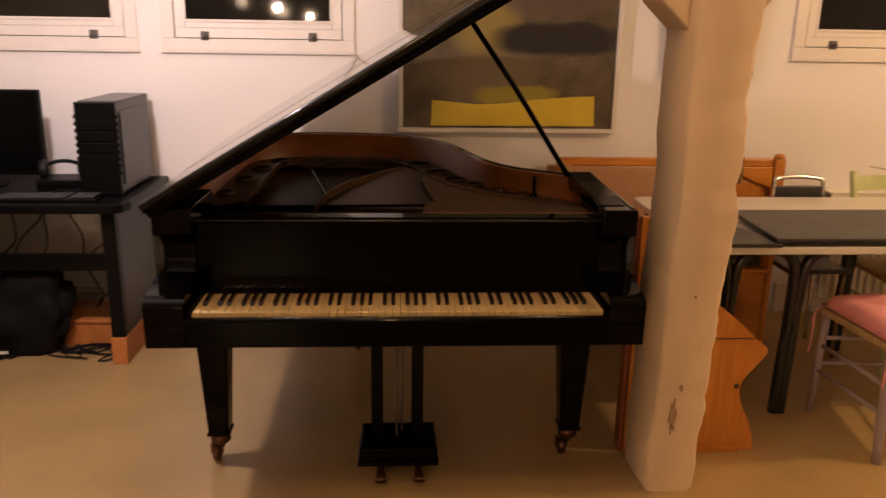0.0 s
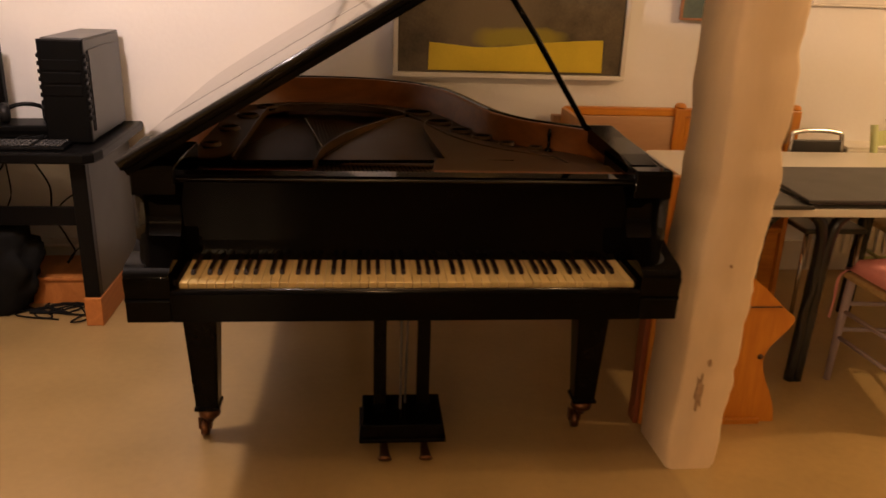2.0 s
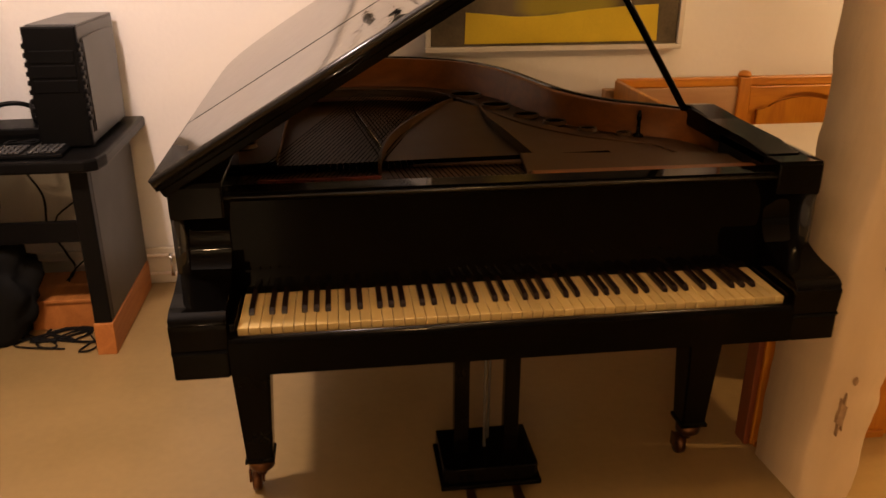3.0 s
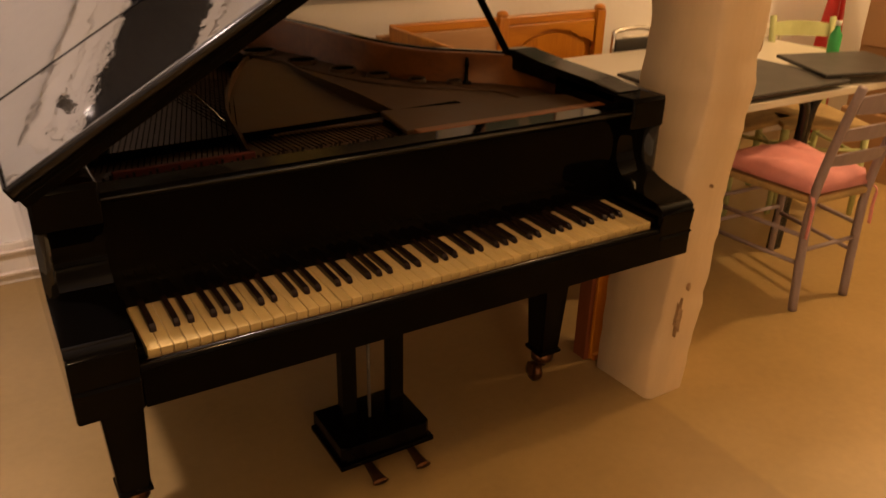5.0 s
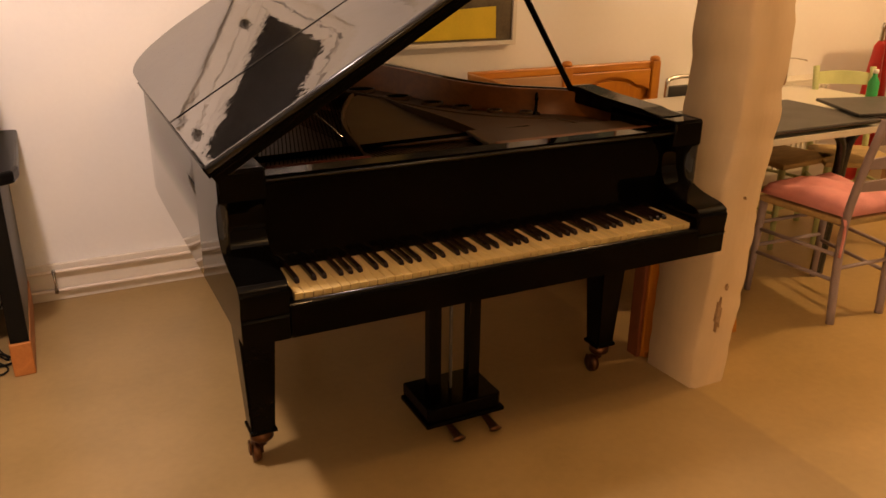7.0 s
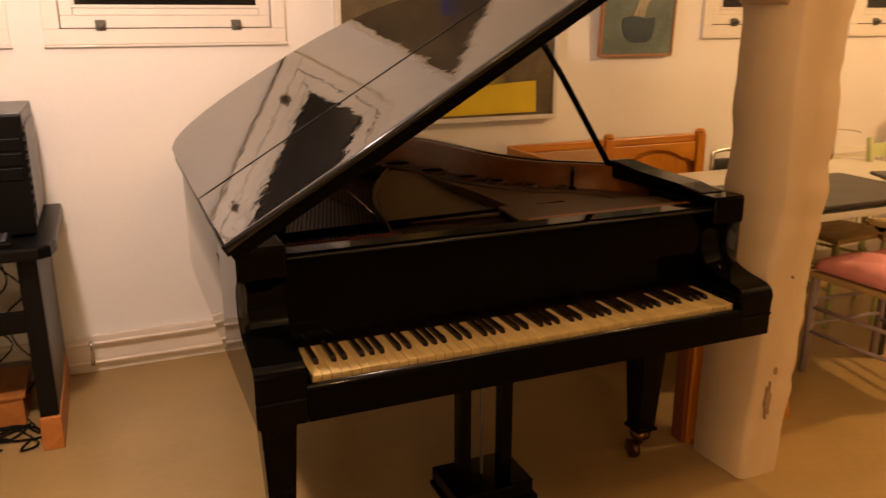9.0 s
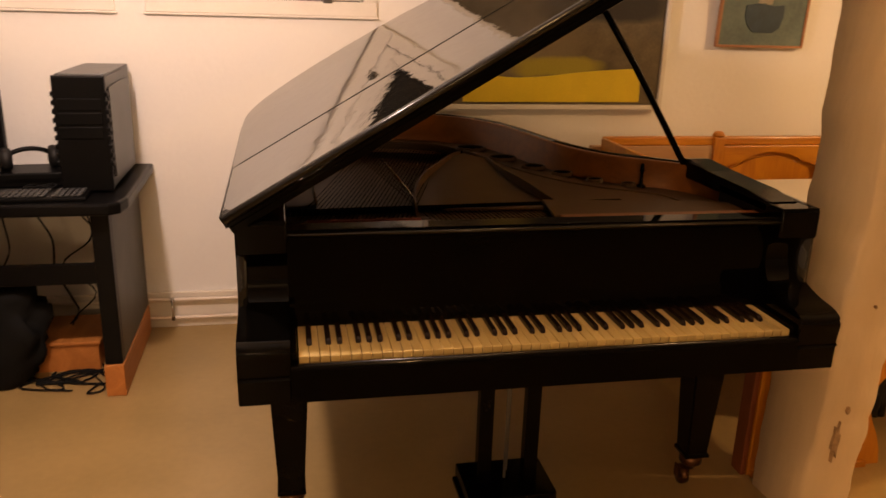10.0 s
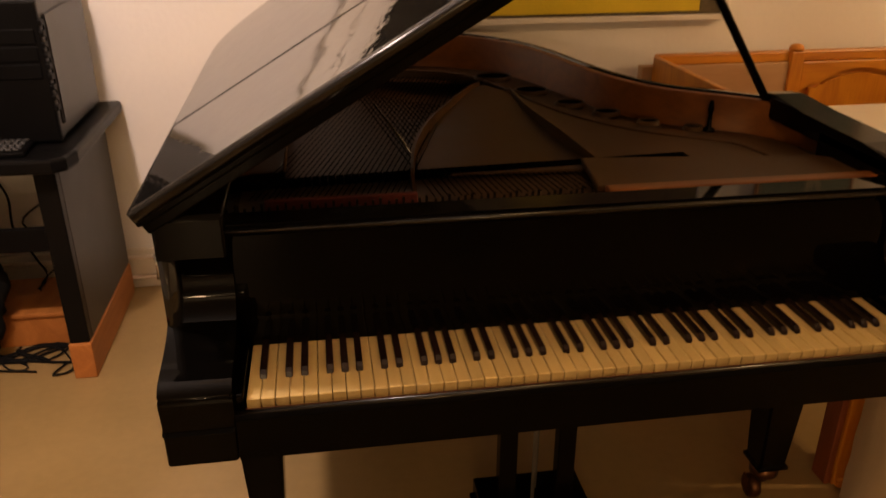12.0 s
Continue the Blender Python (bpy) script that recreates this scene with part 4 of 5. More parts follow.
def steering_wheel():
    s = thing("game_steering_wheel", (-1.60, 3.66, TOP), "black game steering wheel clamped to the desk edge", "controller")
    part("clamp_box", box(-0.13, 0.13, -0.02, 0.20, 0.0, 0.11, 0.02), PLASTIC, s)
    part("clamp", box(-0.06, 0.06, -0.0, 0.035, -0.13, -0.001, 0.006), PLASTIC, s)
    m = Matrix.Translation((0.0, -0.10, 0.07)) @ Matrix.Rotation(radians(-22), 4, "X")
    ring = [m @ Vector((0.138 * math.cos(a), 0, 0.138 * math.sin(a))) for a in [math.tau * i / 32 for i in range(32)]]
    wheel = part("wheel_rim", tube(ring, 0.015, sides=10, closed=True), LEATHER, s, "black leather covered rim")
    bm = prism([(-0.055, 0.045), (0.055, 0.045), (0.065, 0.0), (0.03, -0.06), (-0.03, -0.06), (-0.065, 0.0)], -0.015, 0.018, "y", 0.006)
    bm.transform(m)
    part("hub", bm, material("dull_grey_plastic", (0.03, 0.027, 0.024), 0.4, vary=0.2, scale=20), s, "dull grey hub with buttons")
    for a in (0.15, math.pi - 0.15, -math.pi / 2):
        p, q = m @ Vector((0.04 * math.cos(a), 0, 0.04 * math.sin(a))), m @ Vector((0.135 * math.cos(a), 0, 0.135 * math.sin(a)))
        part("spoke", tube([p, q], 0.011, sides=8), PLASTIC, s)
    part("column", tube([m @ Vector((0, 0.018, 0)), (0, 0.03, 0.065)], 0.028, sides=14), PLASTIC, s)


steering_wheel()


def pedal_set():
    p = thing("game_pedal_set", (-1.66, 3.86, 0), "black game pedal board on the floor under the desk", "controller")
    part("board", prism([(-0.0, 0.0), (0.30, 0.0), (0.30, 0.10), (0.0, 0.045)], -0.20, 0.20, "x", 0.008), PLASTIC, p)
    for x in (-0.11, 0.0, 0.11):
        bm = prism([(0.02, 0.045), (0.032, 0.045), (0.10, 0.185), (0.088, 0.19)], x - 0.03, x + 0.03, "x", 0.003)
        part("pedal", bm, TUBE, p)
    for x in (-0.13, 0.13):
        part("badge", box(x - 0.025, x + 0.025, -0.003, -0.0005, 0.012, 0.026), PAPER, p, "small pale marking")


pedal_set()


def floor_box():
    b = thing("storage_box", (-1.36, 4.12, 0), "low reddish brown wooden box among cables", "box")
    part("body", box(-0.17, 0.30, -0.12, 0.16, 0, 0.115, 0.004), PLINTH, b)
    part("lid", box(-0.18, 0.31, -0.13, 0.17, 0.1155, 0.13, 0.003), PLINTH, b)


floor_box()


def black_bag():
    b = thing("black_bag", (-1.44, 3.93, 0), "slumped black bag on the floor under the desk", "bag")
    bm = bmesh.new()
    bmesh.ops.create_icosphere(bm, subdivisions=4, radius=1.0)
    for v in bm.verts:
        n = noise.noise(v.co * 1.7) * 0.42 + noise.noise(v.co * 5) * 0.12 + noise.noise(v.co * 11) * 0.04
        p = v.co * (1 + n)
        v.co = Vector((p.x * 0.27, p.y * 0.10, max(-0.0, 0.19 + p.z * 0.21 + 0.05 * p.x)))
    part("body", finish(bm, True), CABLE, b)
    part("strap", tube(spline([(-0.12, -0.02, 0.34), (-0.05, -0.06, 0.42), (0.05, -0.06, 0.42), (0.10, -0.02, 0.36)], 4), 0.012, sides=8, squash=0.4), CABLE, b)


black_bag()


def second_tower():
    b = thing("old_computer", (-1.85, 4.05, 0), "black computer case in the dark under the desk", "computer")
    part("case", box(-0.10, 0.10, -0.14, 0.24, 0.012, 0.40, 0.006), PLASTIC, b)
    part("front", box(-0.102, 0.102, -0.160, -0.141, 0.008, 0.405, 0.006), PLASTIC, b)
    for x in (-0.07, 0.07):
        part("foot", box(x - 0.015, x + 0.015, -0.12, 0.22, 0.0, 0.0115), RUBBER, b)


second_tower()


def cables():
    rng = random.Random(4)
    for i in range(9):
        x = -1.95 + i * 0.115
        pts = [(x, 4.20, 0.72)]
        for j in range(5):
            pts.append((x + rng.uniform(-0.08, 0.08), 4.16 + rng.uniform(-0.05, 0.05), 0.62 - j * 0.12 + rng.uniform(-0.02, 0.02)))
        pts.append((x + rng.uniform(-0.1, 0.1), 4.05, 0.012))
        for j in range(4):
            pts.append((x + rng.uniform(-0.2, 0.25), 4.0 - rng.uniform(0.0, 0.22), 0.008))
        pts = [(min(p[0], -1.01), p[1], p[2]) for p in pts]
        c = part("cable", tube(spline(pts, 5), rng.choice((0.0035, 0.0045)), sides=6), CABLE, None)
        tagged(c, "thin black cable hanging tangled below the desk", "cable", "cables under the desk")
    rings = [(-1.16 + 0.09 * math.cos(a * 1.3) * (1 + 0.3 * math.sin(a * 3)), 3.93 + 0.05 * math.sin(a * 1.7), 0.007 + 0.004 * (a % 1)) for a in [i * 0.35 for i in range(40)]]
    c = part("cable", tube(spline(rings, 2), 0.004, sides=6), CABLE, None)
    tagged(c, "coil of black cable lying on the floor", "cable", "cables under the desk")


cables()


def gaming_chair():
    c = thing("gaming_chair", (-1.665, 2.97, 0), "black gaming chair with red trim on a five-star base", "chair", turn=0)
    part("column", lathe([(0.05, 0.075), (0.045, 0.12), (0.028, 0.13), (0.028, 0.38), (0.06, 0.39), (0.06, 0.41)], (0, 0, 0), "z", 18), PLASTIC, c)
    for i in range(5):
        a = radians(36 + 72 * i)
        d = Vector((math.cos(a), math.sin(a), 0))
        s = Vector((-d.y, d.x, 0))
        bm = bmesh.new()
        rows = []
        for r, w, z0, z1 in ((0.03, 0.035, 0.085, 0.15), (0.14, 0.03, 0.075, 0.125), (0.27, 0.024, 0.072, 0.105), (0.30, 0.024, 0.072, 0.10)):
            rows.append([bm.verts.new(d * r + s * (w * k) + Vector((0, 0, z))) for k, z in ((-1, z0), (-0.7, z1), (0.7, z1), (1, z0))])
        for p, q in zip(rows, rows[1:]):
            for k in range(4):
                bm.faces.new((p[k], p[(k + 1) % 4], q[(k + 1) % 4], q[k]))
        bm.faces.new(rows[0]), bm.faces.new(rows[-1][::-1])
        arm = part("base_arm", finish(bm), PLASTIC, c, "black star base arm")
        tip = bmesh.new()
        rows = []
        for r, w, z0, z1 in ((0.302, 0.0245, 0.071, 0.101), (0.35, 0.023, 0.068, 0.098), (0.375, 0.012, 0.066, 0.09)):
            rows.append([tip.verts.new(d * r + s * (w * k) + Vector((0, 0, z))) for k, z in ((-1, z0), (-0.7, z1), (0.7, z1), (1, z0))])
        for p, q in zip(rows, rows[1:]):
            for k in range(4):
                tip.faces.new((p[k], p[(k + 1) % 4], q[(k + 1) % 4], q[k]))
        tip.faces.new(rows[0]), tip.faces.new(rows[-1][::-1])
        part("red_tip", finish(tip), RED, arm, "red plastic cap")
        centre = d * 0.355
        w = bmesh.new()
        for k in (-0.016, 0.016):
            lathe([(0.012, -0.011), (0.029, -0.010), (0.031, 0), (0.029, 0.010), (0.012, 0.011)], (k, 0, 0), "x", 16, w)
        w.transform(Matrix.Translation(centre + Vector((0, 0, 0.0315))) @ Matrix.Rotation(a + radians(60), 4, "Z"))
        part("castor", w, RUBBER, arm, "black twin castor with a red rim" if i in (0, 4) else "black twin castor")
        part("castor_stem", tube([centre + Vector((0, 0, 0.034)), centre + Vector((0, 0, 0.075))], 0.008, sides=8), PLASTIC, arm)
    part("mechanism", box(-0.10, 0.10, -0.12, 0.12, 0.41, 0.445, 0.008), PLASTIC, c)
    seat = spline([(-0.24, -0.24), (-0.26, 0.0), (-0.25, 0.22), (-0.15, 0.27), (0.15, 0.27), (0.25, 0.22), (0.26, 0.0), (0.24, -0.24), (0.1, -0.27), (-0.1, -0.27), (-0.24, -0.24)], 3)[:-1]
    part("seat", prism(seat, 0.446, 0.545, "z", 0.03, seg=3), LEATHER, c, "padded black seat")
    for s in (-1, 1):
        bm = spline([(s * 0.262, -0.18, 0.50), (s * 0.285, 0.0, 0.545), (s * 0.285, 0.16, 0.575), (s * 0.262, 0.25, 0.60)], 4)
        part("seat_bolster", tube(bm, 0.035, sides=10, squash=1.2), LEATHER, c)
        line = [(p[0] + s * 0.03, p[1], p[2] + 0.022) for p in bm]
        part("red_piping", tube(line, 0.012, sides=8), RED, c, "bright red trim")
        arm_pts = spline([(s * 0.20, 0.0, 0.43), (s * 0.30, 0.0, 0.43), (s * 0.335, 0.0, 0.50), (s * 0.335, 0.0, 0.655)], 4)
        part("arm_post", tube(arm_pts, 0.022, sides=10), PLASTIC, c)
        pad = [(s * 0.335 + x, y) for x, y in spline([(-0.045, -0.12), (-0.045, 0.10), (-0.02, 0.15), (0.02, 0.15), (0.045, 0.10), (0.045, -0.12), (0, -0.14), (-0.045, -0.12)], 3)[:-1]]
        part("arm_pad", prism(pad, 0.655, 0.685, "z", 0.010), LEATHER, c, "black padded arm rest")
    back = spline([(-0.20, 0.52), (-0.26, 0.75), (-0.27, 0.98), (-0.20, 1.18), (-0.12, 1.30), (0.12, 1.30), (0.20, 1.18), (0.27, 0.98), (0.26, 0.75), (0.20, 0.52), (-0.20, 0.52)], 3)[:-1]
    bm = prism(back, -0.335, -0.235, "y", 0.025, seg=3)
    part("backrest", bm, LEATHER, c, "tall black backrest")
    c.matrix_basis = pose(-1.665, 2.97, 0, 0, 0, 0)


gaming_chair()

# ------------------------------------------------------------------ the dining corner


def bench():
    b = thing("corner_bench", (0, 0, 0), "varnished pine corner bench with carved back panels", "bench")
    # end panel towards the piano, a cut-out profile
    end = [(1.165, 0.0), (1.662, 0.0), *spline([(1.652, 0.05), (1.632, 0.11), (1.598, 0.18), (1.582, 0.245), (1.596, 0.295), (1.632, 0.340), (1.672, 0.400), (1.630, 0.440), (1.560, 0.505), (1.480, 0.570), (1.405, 0.615), (1.32, 0.68), (1.25, 0.78), (1.235, 0.90)], 4), (1.165, 0.90)]
    part("end_panel", prism(end, 2.900, 2.930, "y", 0.004), PINE, b, "curved pine end panel with knots")
    for x, z in ((1.568, 0.262), (1.43, 0.06)):
        part("knot", lathe([(0.010, 2.8965), (0.010, 2.899)], (x, 0, z), "y", 12), CUSHION, b)
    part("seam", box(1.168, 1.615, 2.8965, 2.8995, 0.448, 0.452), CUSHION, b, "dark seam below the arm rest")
    part("foot_rail", box(1.17, 1.60, 2.885, 2.8995, 0.0, 0.022, 0.003), PINE_X, b)
    # darker and redder than the pine of the other parts
    part("end_post", box(1.144, 1.163, 2.905, 2.965, 0.0, 0.90, 0.004), REDWOOD, b, "dark red end post")
    part("back_board", box(1.140, 1.162, 2.966, 4.31, 0.40, 0.885, 0.003), PINE, b, "plain pine back")
    # long side against the wall
    part("back_board", box(1.73, 2.36, 4.336, 4.358, 0.40, 0.845, 0.003), PINE_X, b)
    # paler than the other pine: light on the bench back put into the colour
    part("corner_board", box(1.10, 1.725, 4.311, 4.358, 0.40, 0.845, 0.004), PALE, b, "plain corner board, paler for the light on it")
    part("top_rail", box(1.163, 2.36, 4.318, 4.358, 0.846, 0.886, 0.006), PINE_X, b)
    posts = (1.737, 2.328)
    for x in posts:
        post = part("post", box(x - 0.028, x + 0.028, 4.298, 4.335, 0.03, 0.888, 0.005), PINE, b)
        part("finial", lathe([(0.027, 0.8885), (0.029, 0.897), (0.024, 0.908), (0.012, 0.914)], (x, 4.320, 0), "z", 16), PINE, post)
    for x0, x1 in zip(posts, posts[1:]):
        a, c = x0 + 0.032, x1 - 0.032
        w = c - a
        arch = spline([(a + 0.05, 0.76), (a + w * 0.18, 0.765), (a + w * 0.25, 0.79), (a + w * 0.38, 0.808), (a + w * 0.5, 0.815), (a + w * 0.62, 0.808), (a + w * 0.75, 0.79), (a + w * 0.82, 0.765), (c - 0.05, 0.76)], 3)
        part("stile_rail", prism([(a, 0.845), (a, 0.73), *arch, (c, 0.73), (c, 0.845)], 4.308, 4.3355, "y", 0.004), PINE_X, b)
        inner = [(p[0], p[1] - 0.022) for p in arch]
        part("raised_panel", prism([(a + 0.05, 0.46), *inner, (c - 0.05, 0.46)], 4.316, 4.3355, "y", 0.008), PINE, b, "raised and arched pine panel")
    # seats
    part("seat", box(1.163, 1.60, 2.931, 4.28, 0.395, 0.42, 0.006), PINE, b)
    part("seat", box(1.601, 2.11, 3.86, 4.29, 0.395, 0.42, 0.006), PINE_X, b)
    part("seat_front", box(1.586, 2.11, 3.88, 3.90, 0.05, 0.394, 0.003), PINE_X, b)
    part("end_panel", box(2.111, 2.135, 3.86, 4.296, 0.0, 0.60, 0.006), PINE, b)


bench()


def seat_cushion(name, x0, x1, y0, y1, z, label):
    c = thing(name, (0, 0, 0), label, "cushion", "bench cushions")
    part("pad", box(x0, x1, y0, y1, z, z + 0.05, 0.018, seg=3), CUSHION, c)


seat_cushion("bench_cushion", 1.18, 1.585, 2.96, 3.80, 0.4205, "dark brown upholstered cushion on the bench")
seat_cushion("bench_cushion", 1.62, 2.09, 3.89, 4.27, 0.4205, "dark brown upholstered cushion on the bench")

paper = thing("paper_sheet", (1.46, 3.55, 0.4712), "loose white paper sheet on the bench cushion", "paper", turn=25)
part("sheet", box(-0.09, 0.09, -0.06, 0.06, 0, 0.002), PAPER, paper)


def table(x0, x1, y0, y1):
    t = thing("dining_table", (0, 0, 0), "cream-topped dining table on bent black tube legs", "table")
    r = 0.05
    pts = []
    for cx, cy, a0 in ((x1 - r, y1 - r, 0), (x0 + r, y1 - r, 90), (x0 + r, y0 + r, 180), (x1 - r, y0 + r, 270)):
        pts += [(cx + r * math.cos(radians(a0 + k * 22.5)), cy + r * math.sin(radians(a0 + k * 22.5))) for k in range(5)]
    part("tabletop", prism(pts, 0.722, 0.752, "z", 0.004), CREAM, t, "cream laminate top")
    for y in (y0 + 0.14, y1 - 0.14):
        for x in (1.63, 1.905, 2.505):
            for s in (-1, 1):
                far = x + s * (0.28 if x + s * 0.28 > x0 + 0.03 else x - x0 - 0.03)
                line = spline([(far, y, 0.704), (x + s * 0.13, y, 0.704), (x + s * 0.055, y, 0.684), (x + s * 0.016, y, 0.60), (x + s * 0.014 - 0.005, y + 0.01, 0.30), (x + s * 0.014 - 0.012, y + 0.015, 0.0)], 4)
                part("leg", tube(line, 0.022, sides=10), TUBE, t, "bent black steel tube leg")
    return t


table(1.45, 3.15, 3.05, 3.985)


def mat(name, pts, z, label):
    m = thing(name, (0, 0, 0), label, "mat", "mats on the table")
    part("sheet", prism(pts, z, z + 0.016, "z", 0.005), SLATE, m)


mat("table_mat", [(1.47, 3.035), (1.47, 3.42), (1.66, 3.42), (1.745, 3.10), (1.745, 3.035)], 0.7525, "dark grey vinyl mat lying on the table edge")
mat("table_mat", [(1.725, 3.045), (1.755, 3.545), (2.52, 3.56), (2.52, 3.045)], 0.769, "dark grey vinyl mat overlapping its neighbour")
mat("table_mat", [(2.44, 3.10), (2.60, 3.46), (3.05, 3.34), (2.93, 2.99)], 0.7856, "dark grey vinyl mat lying askew")


def rush_chair(name, place, turn, paint, label, cushion=None):
    """A ladder-back chair: front (towards +y) wider than the back."""
    c = thing(name, (*place, 0), label, "chair", "chairs round the table", turn)
    fw, bw, dp, sh = 0.205, 0.150, 0.40, 0.45
    for s in (-1, 1):
        part("front_leg", tube([(s * fw, dp, 0), (s * (fw - 0.004), dp - 0.004, 0.25), (s * (fw - 0.01), dp - 0.01, sh)], 0.017, radii=[0.0135, 0.016, 0.018]), paint, c)
        line = [(s * (bw - 0.005), -0.015, 0), (s * bw, 0.0, 0.25), (s * bw, 0.002, sh), (s * bw, -0.03, 0.65), (s * (bw + 0.002), -0.085, 0.875)]
        part("back_post", tube(spline(line, 3), 0.017), paint, c)
    for z in (0.19, 0.30):
        for s in (-1, 1):
            part("rung", tube([(s * (bw - 0.002), 0.0, z), (s * (fw - 0.004), dp - 0.006, z)], 0.009, sides=8), paint, c)
        part("rung", tube([(-fw + 0.006, dp - 0.005, z + 0.03), (fw - 0.006, dp - 0.005, z + 0.03)], 0.009, sides=8), paint, c)
    part("rung", tube([(-bw, 0, 0.245), (bw, 0, 0.245)], 0.009, sides=8), paint, c)
    part("seat", prism([(-bw - 0.012, -0.008), (bw + 0.012, -0.008), (fw + 0.012, dp + 0.012), (-fw - 0.012, dp + 0.012)], sh - 0.022, sh + 0.006, "z", 0.009), RUSH, c, "woven rush seat")
    for z, y, h in ((0.60, -0.020, 0.042), (0.70, -0.046, 0.045), (0.81, -0.072, 0.062)):
        slat = []
        for k in range(7):
            u = -1 + k / 3
            slat.append((u * (bw - 0.008), y - 0.018 * (1 - u * u)))
        bm = bmesh.new()
        rows = []
        for k, (x, yy) in enumerate(slat):
            crown = 0.010 * (1 - (2 * k / 6 - 1) ** 2)
            rows.append([bm.verts.new((x, yy - 0.006, z - h / 2)), bm.verts.new((x, yy - 0.006 - 0.012, z + h / 2 + crown)), bm.verts.new((x, yy + 0.006 - 0.012, z + h / 2 + crown)), bm.verts.new((x, yy + 0.006, z - h / 2))])
        for p, q in zip(rows, rows[1:]):
            for k in range(4):
                bm.faces.new((p[k], p[(k + 1) % 4], q[(k + 1) % 4], q[k]))
        bm.faces.new(rows[0]), bm.faces.new(rows[-1][::-1])
        part("back_slat", finish(bm), paint, c)
    return c


rush_chair("dining_chair", (2.222, 2.795), -3, LAVENDER, "grey lavender painted ladder-back chair with a rush seat")
rush_chair("dining_chair", (3.18, 3.73), 150, GREEN, "pale green painted ladder-back chair with a rush seat")
rush_chair("dining_chair", (2.72, 3.95), 184, GREEN, "pale green painted ladder-back chair with a rush seat")


def chair_cushion(place, turn):
    c = thing("chair_cushion", (*place, 0.4565), "plump pink cotton cushion tied to the chair", "cushion", turn=turn)
    bm = bmesh.new()
    n = 14
    grid = {}
    for side in (0, 1):
        for i in range(n + 1):
            for j in range(n + 1):
                u, v = -1 + 2 * i / n, -1 + 2 * j / n
                w = 0.165 + 0.05 * (v + 1) / 2
                edge = max(0.0, 1 - max(abs(u), abs(v)) ** 4)
                tuft = sum(math.exp(-((u - a) ** 2 + (v - b) ** 2) / 0.05) for a in (-0.45, 0.45) for b in (-0.45, 0.45))
                z = (0.066 * edge ** 0.45 - 0.024 * tuft * edge + 0.009 * math.sin(u * 6 + v * 4) * edge + 0.012 * noise.noise(Vector((u * 2.2, v * 2.2, 0.7))) * edge) if side else -0.0
                if side and edge == 0:
                    grid[(1, i, j)] = grid[(0, i, j)]
                    continue
                grid[(side, i, j)] = bm.verts.new((u * w, 0.21 + v * 0.215, 0.012 + z if side else 0.012 - 0.010 * edge))
    for side in (0, 1):
        for i in range(n):
            for j in range(n):
                bm.faces.new((grid[(side, i, j)], grid[(side, i + 1, j)], grid[(side, i + 1, j + 1)], grid[(side, i, j + 1)]))
    part("pad", finish(bm, True), PINK, c)
    for s in (-1, 1):
        line = spline([(s * 0.155, 0.01, 0.008), (s * 0.175, -0.02, -0.01), (s * 0.172, -0.022, -0.07), (s * 0.178, -0.024, -0.15)], 3)
        part("tie", tube(line, 0.007, sides=6, squash=0.5), PINK, c, "hanging pink cotton tie")
        line = spline([(s * 0.205, 0.41, 0.008), (s * 0.228, 0.425, -0.03), (s * 0.226, 0.43, -0.12), (s * 0.232, 0.43, -0.20)], 3)
        part("tie", tube(line, 0.006, sides=6, squash=0.5), PINK, c, "hanging pink cotton tie")


chair_cushion((2.222, 2.795), -3)


def radiator():
    r = thing("radiator", (0, 0, 0), "white ribbed panel radiator under the window", "radiator", kind="structure")
    part("panel", box(2.62, 3.75, 4.285, 4.300, 0.12, 0.70, 0.004), RADIATOR, r)
    rib = mesh_of("fin", box(-0.012, 0.012, 4.268, 4.2845, 0.15, 0.675, 0.005), RADIATOR)
    for i in range(24):
        o = new("fin", rib)
        o.parent = r
        o.location = (2.66 + i * 0.046, 0, 0)
    part("top_grille", box(2.62, 3.75, 4.286, 4.439, 0.701, 0.715, 0.003), RADIATOR, r)
    part("valve", lathe([(0.018, 2.50), (0.024, 2.51), (0.024, 2.555), (0.016, 2.56), (0.012, 2.62)], (0, 4.30, 0.655), "x", 16), STEEL, r, "chromed radiator valve")
    part("pipe", tube([(2.53, 4.30, 0.65), (2.53, 4.30, 0.06)], 0.008), PIPE, r)
    for x in (2.9, 3.5):
        part("wall_hook", tube(spline([(x, 4.445, 0.83), (x, 4.37, 0.835), (x + 0.03, 4.32, 0.83), (x + 0.06, 4.33, 0.82)], 3), 0.004, sides=6), STEEL, r)


radiator()


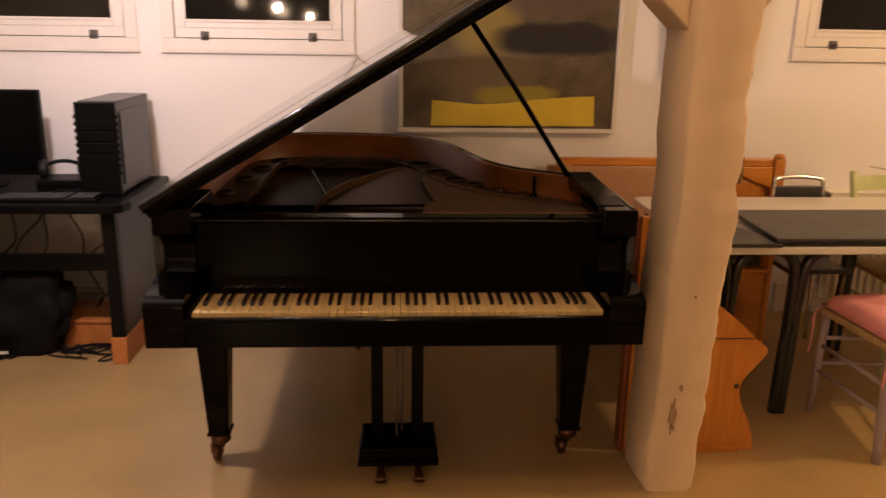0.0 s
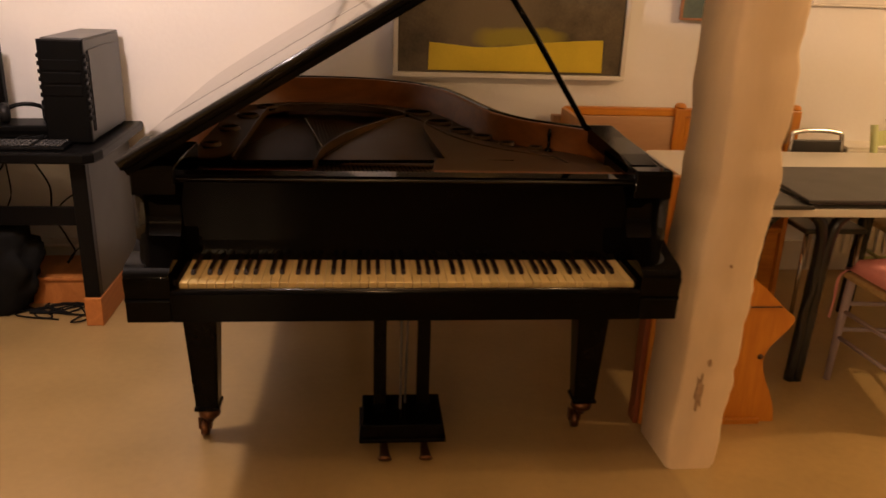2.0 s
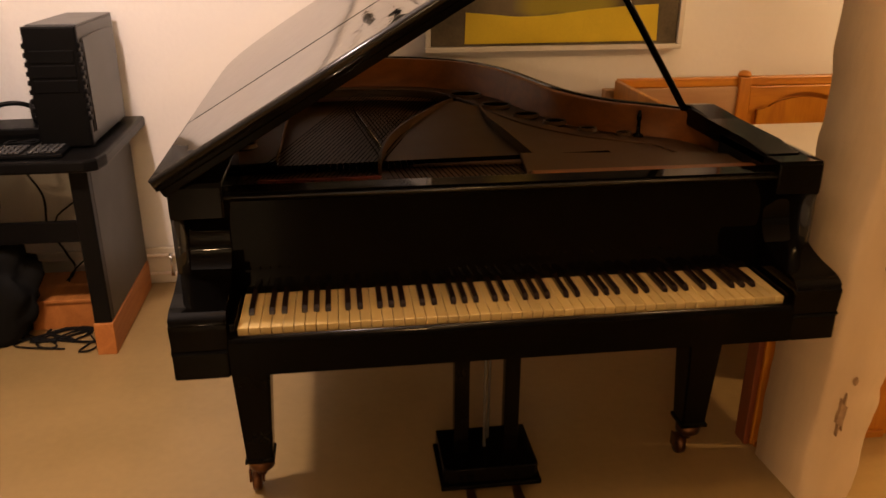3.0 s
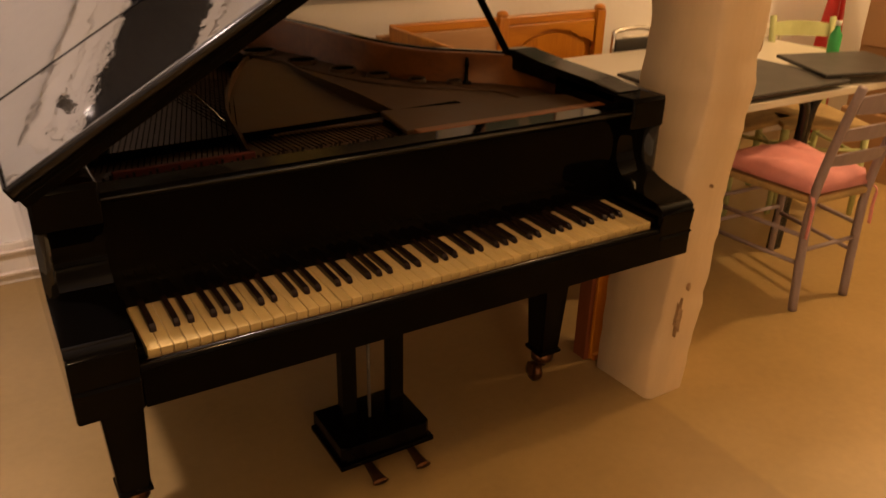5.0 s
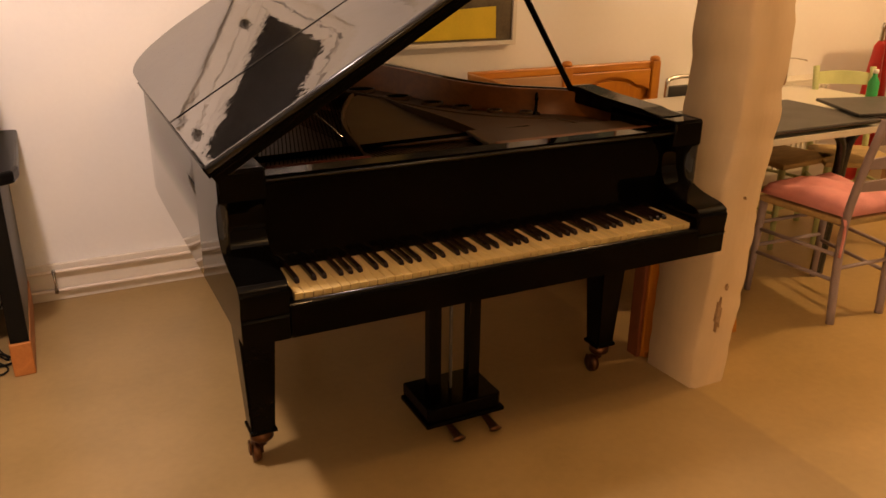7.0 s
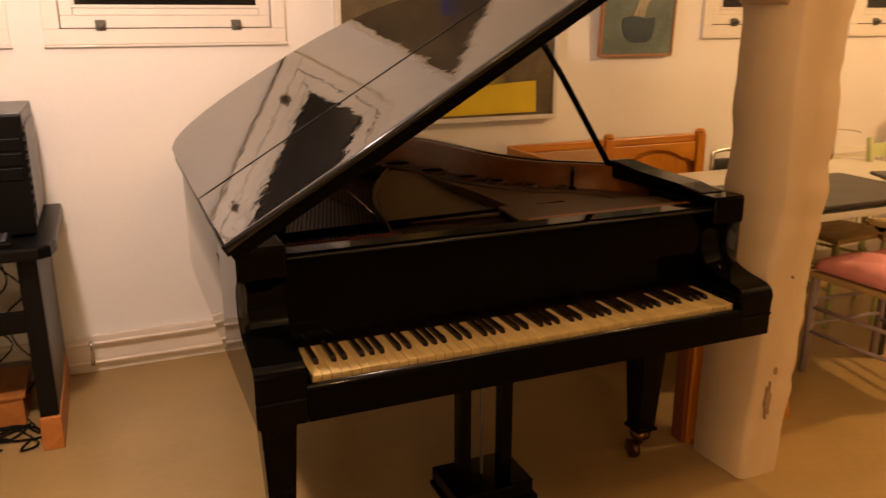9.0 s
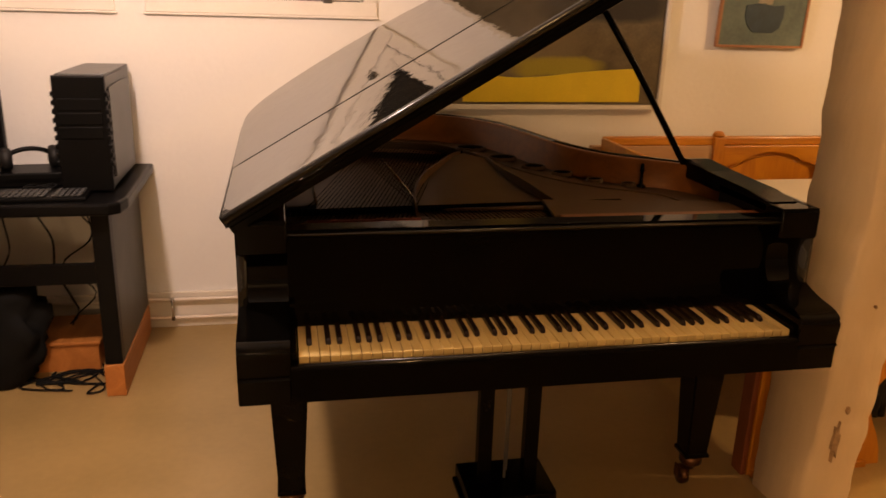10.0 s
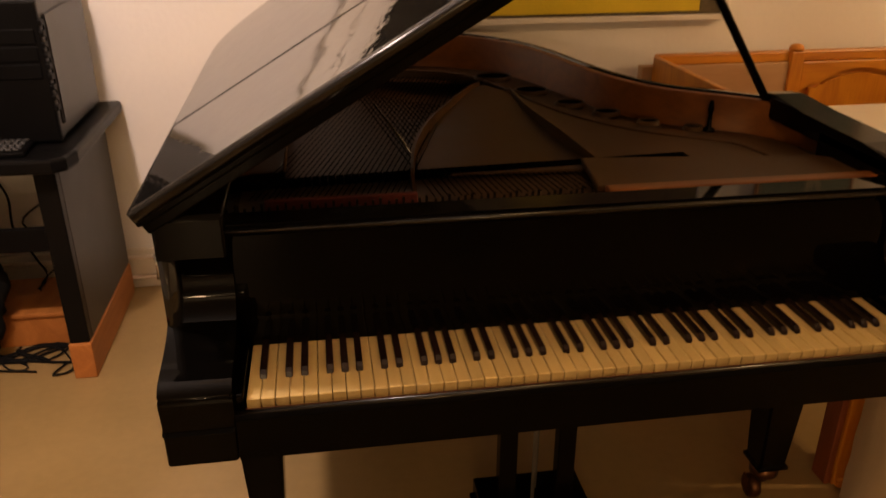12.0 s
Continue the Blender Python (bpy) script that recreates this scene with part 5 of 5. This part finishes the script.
def steel_chair():
    c = thing("steel_chair", (2.30, 3.885, 0), "small dark chair with a bent chromed frame", "chair", "chairs round the table", 180)
    loop = spline([(-0.13, -0.13, 0.0), (-0.13, -0.14, 0.45), (-0.125, -0.15, 0.78), (-0.09, -0.16, 0.835), (0.09, -0.16, 0.835), (0.125, -0.15, 0.78), (0.13, -0.14, 0.45), (0.13, -0.13, 0.0)], 5)
    part("frame", tube(loop, 0.011, sides=10), STEEL, c, "bent chromed tube")
    part("backrest", box(-0.118, 0.118, -0.152, -0.138, 0.62, 0.80, 0.006), SLATE, c)
    part("seat", box(-0.15, 0.15, -0.14, 0.15, 0.43, 0.455, 0.010), SLATE, c)
    for s in (-1, 1):
        part("front_leg", tube([(s * 0.13, 0.13, 0), (s * 0.13, 0.13, 0.43)], 0.010, sides=10), STEEL, c)


steel_chair()


def parasol(x, y, lean):
    p = thing("folded_parasol", (x, y, 0), "folded red parasol leaning in the corner", "parasol", "folded parasols")
    p.matrix_basis = pose(x, y, 0.02, 0, lean, 0)
    part("cover", lathe([(0.02, 0.05), (0.05, 0.10), (0.058, 0.35), (0.050, 0.65), (0.032, 0.90), (0.016, 0.93)], (0, 0, 0), "z", 14), RED, p, "bright red cloth")
    part("pole", lathe([(0.010, 0.0), (0.012, 0.05), (0.012, 1.0), (0.016, 1.01), (0.008, 1.04)], (0, 0, 0), "z", 10), STEEL, p)


parasol(3.88, 4.12, 3)
parasol(4.03, 4.14, -2)

bottle = thing("green_bottle", (3.06, 3.50, 0.7525), "small green plastic bottle on the table", "bottle")
part("body", lathe([(0.026, 0.0), (0.028, 0.01), (0.028, 0.09), (0.012, 0.12), (0.012, 0.135)], (0, 0, 0), "z", 16), GREENTAG, bottle)
part("cap", lathe([(0.014, 0.1355), (0.014, 0.155)], (0, 0, 0), "z", 14), PAPER, bottle)


def carton(x, y, z, w, d, h, turn):
    c = thing("cardboard_box", (x, y, z), "closed brown cardboard box in a stack", "box", "stacked boxes", turn)
    part("body", box(-w / 2, w / 2, -d / 2, d / 2, 0, h - 0.004, 0.004), CARDBOARD, c)
    part("flap", box(-w / 2 + 0.002, w / 2 - 0.002, -d / 2, -0.002, h - 0.0035, h, 0.001), CARDBOARD, c)
    part("flap", box(-w / 2 + 0.002, w / 2 - 0.002, 0.002, d / 2, h - 0.0035, h, 0.001), CARDBOARD, c)


carton(4.02, 3.56, 0.0, 0.60, 0.50, 0.36, 4)
carton(4.03, 3.54, 0.361, 0.58, 0.48, 0.34, -3)
carton(4.01, 3.56, 0.702, 0.56, 0.46, 0.34, 2)
carton(4.02, 3.55, 1.043, 0.52, 0.44, 0.30, -2)
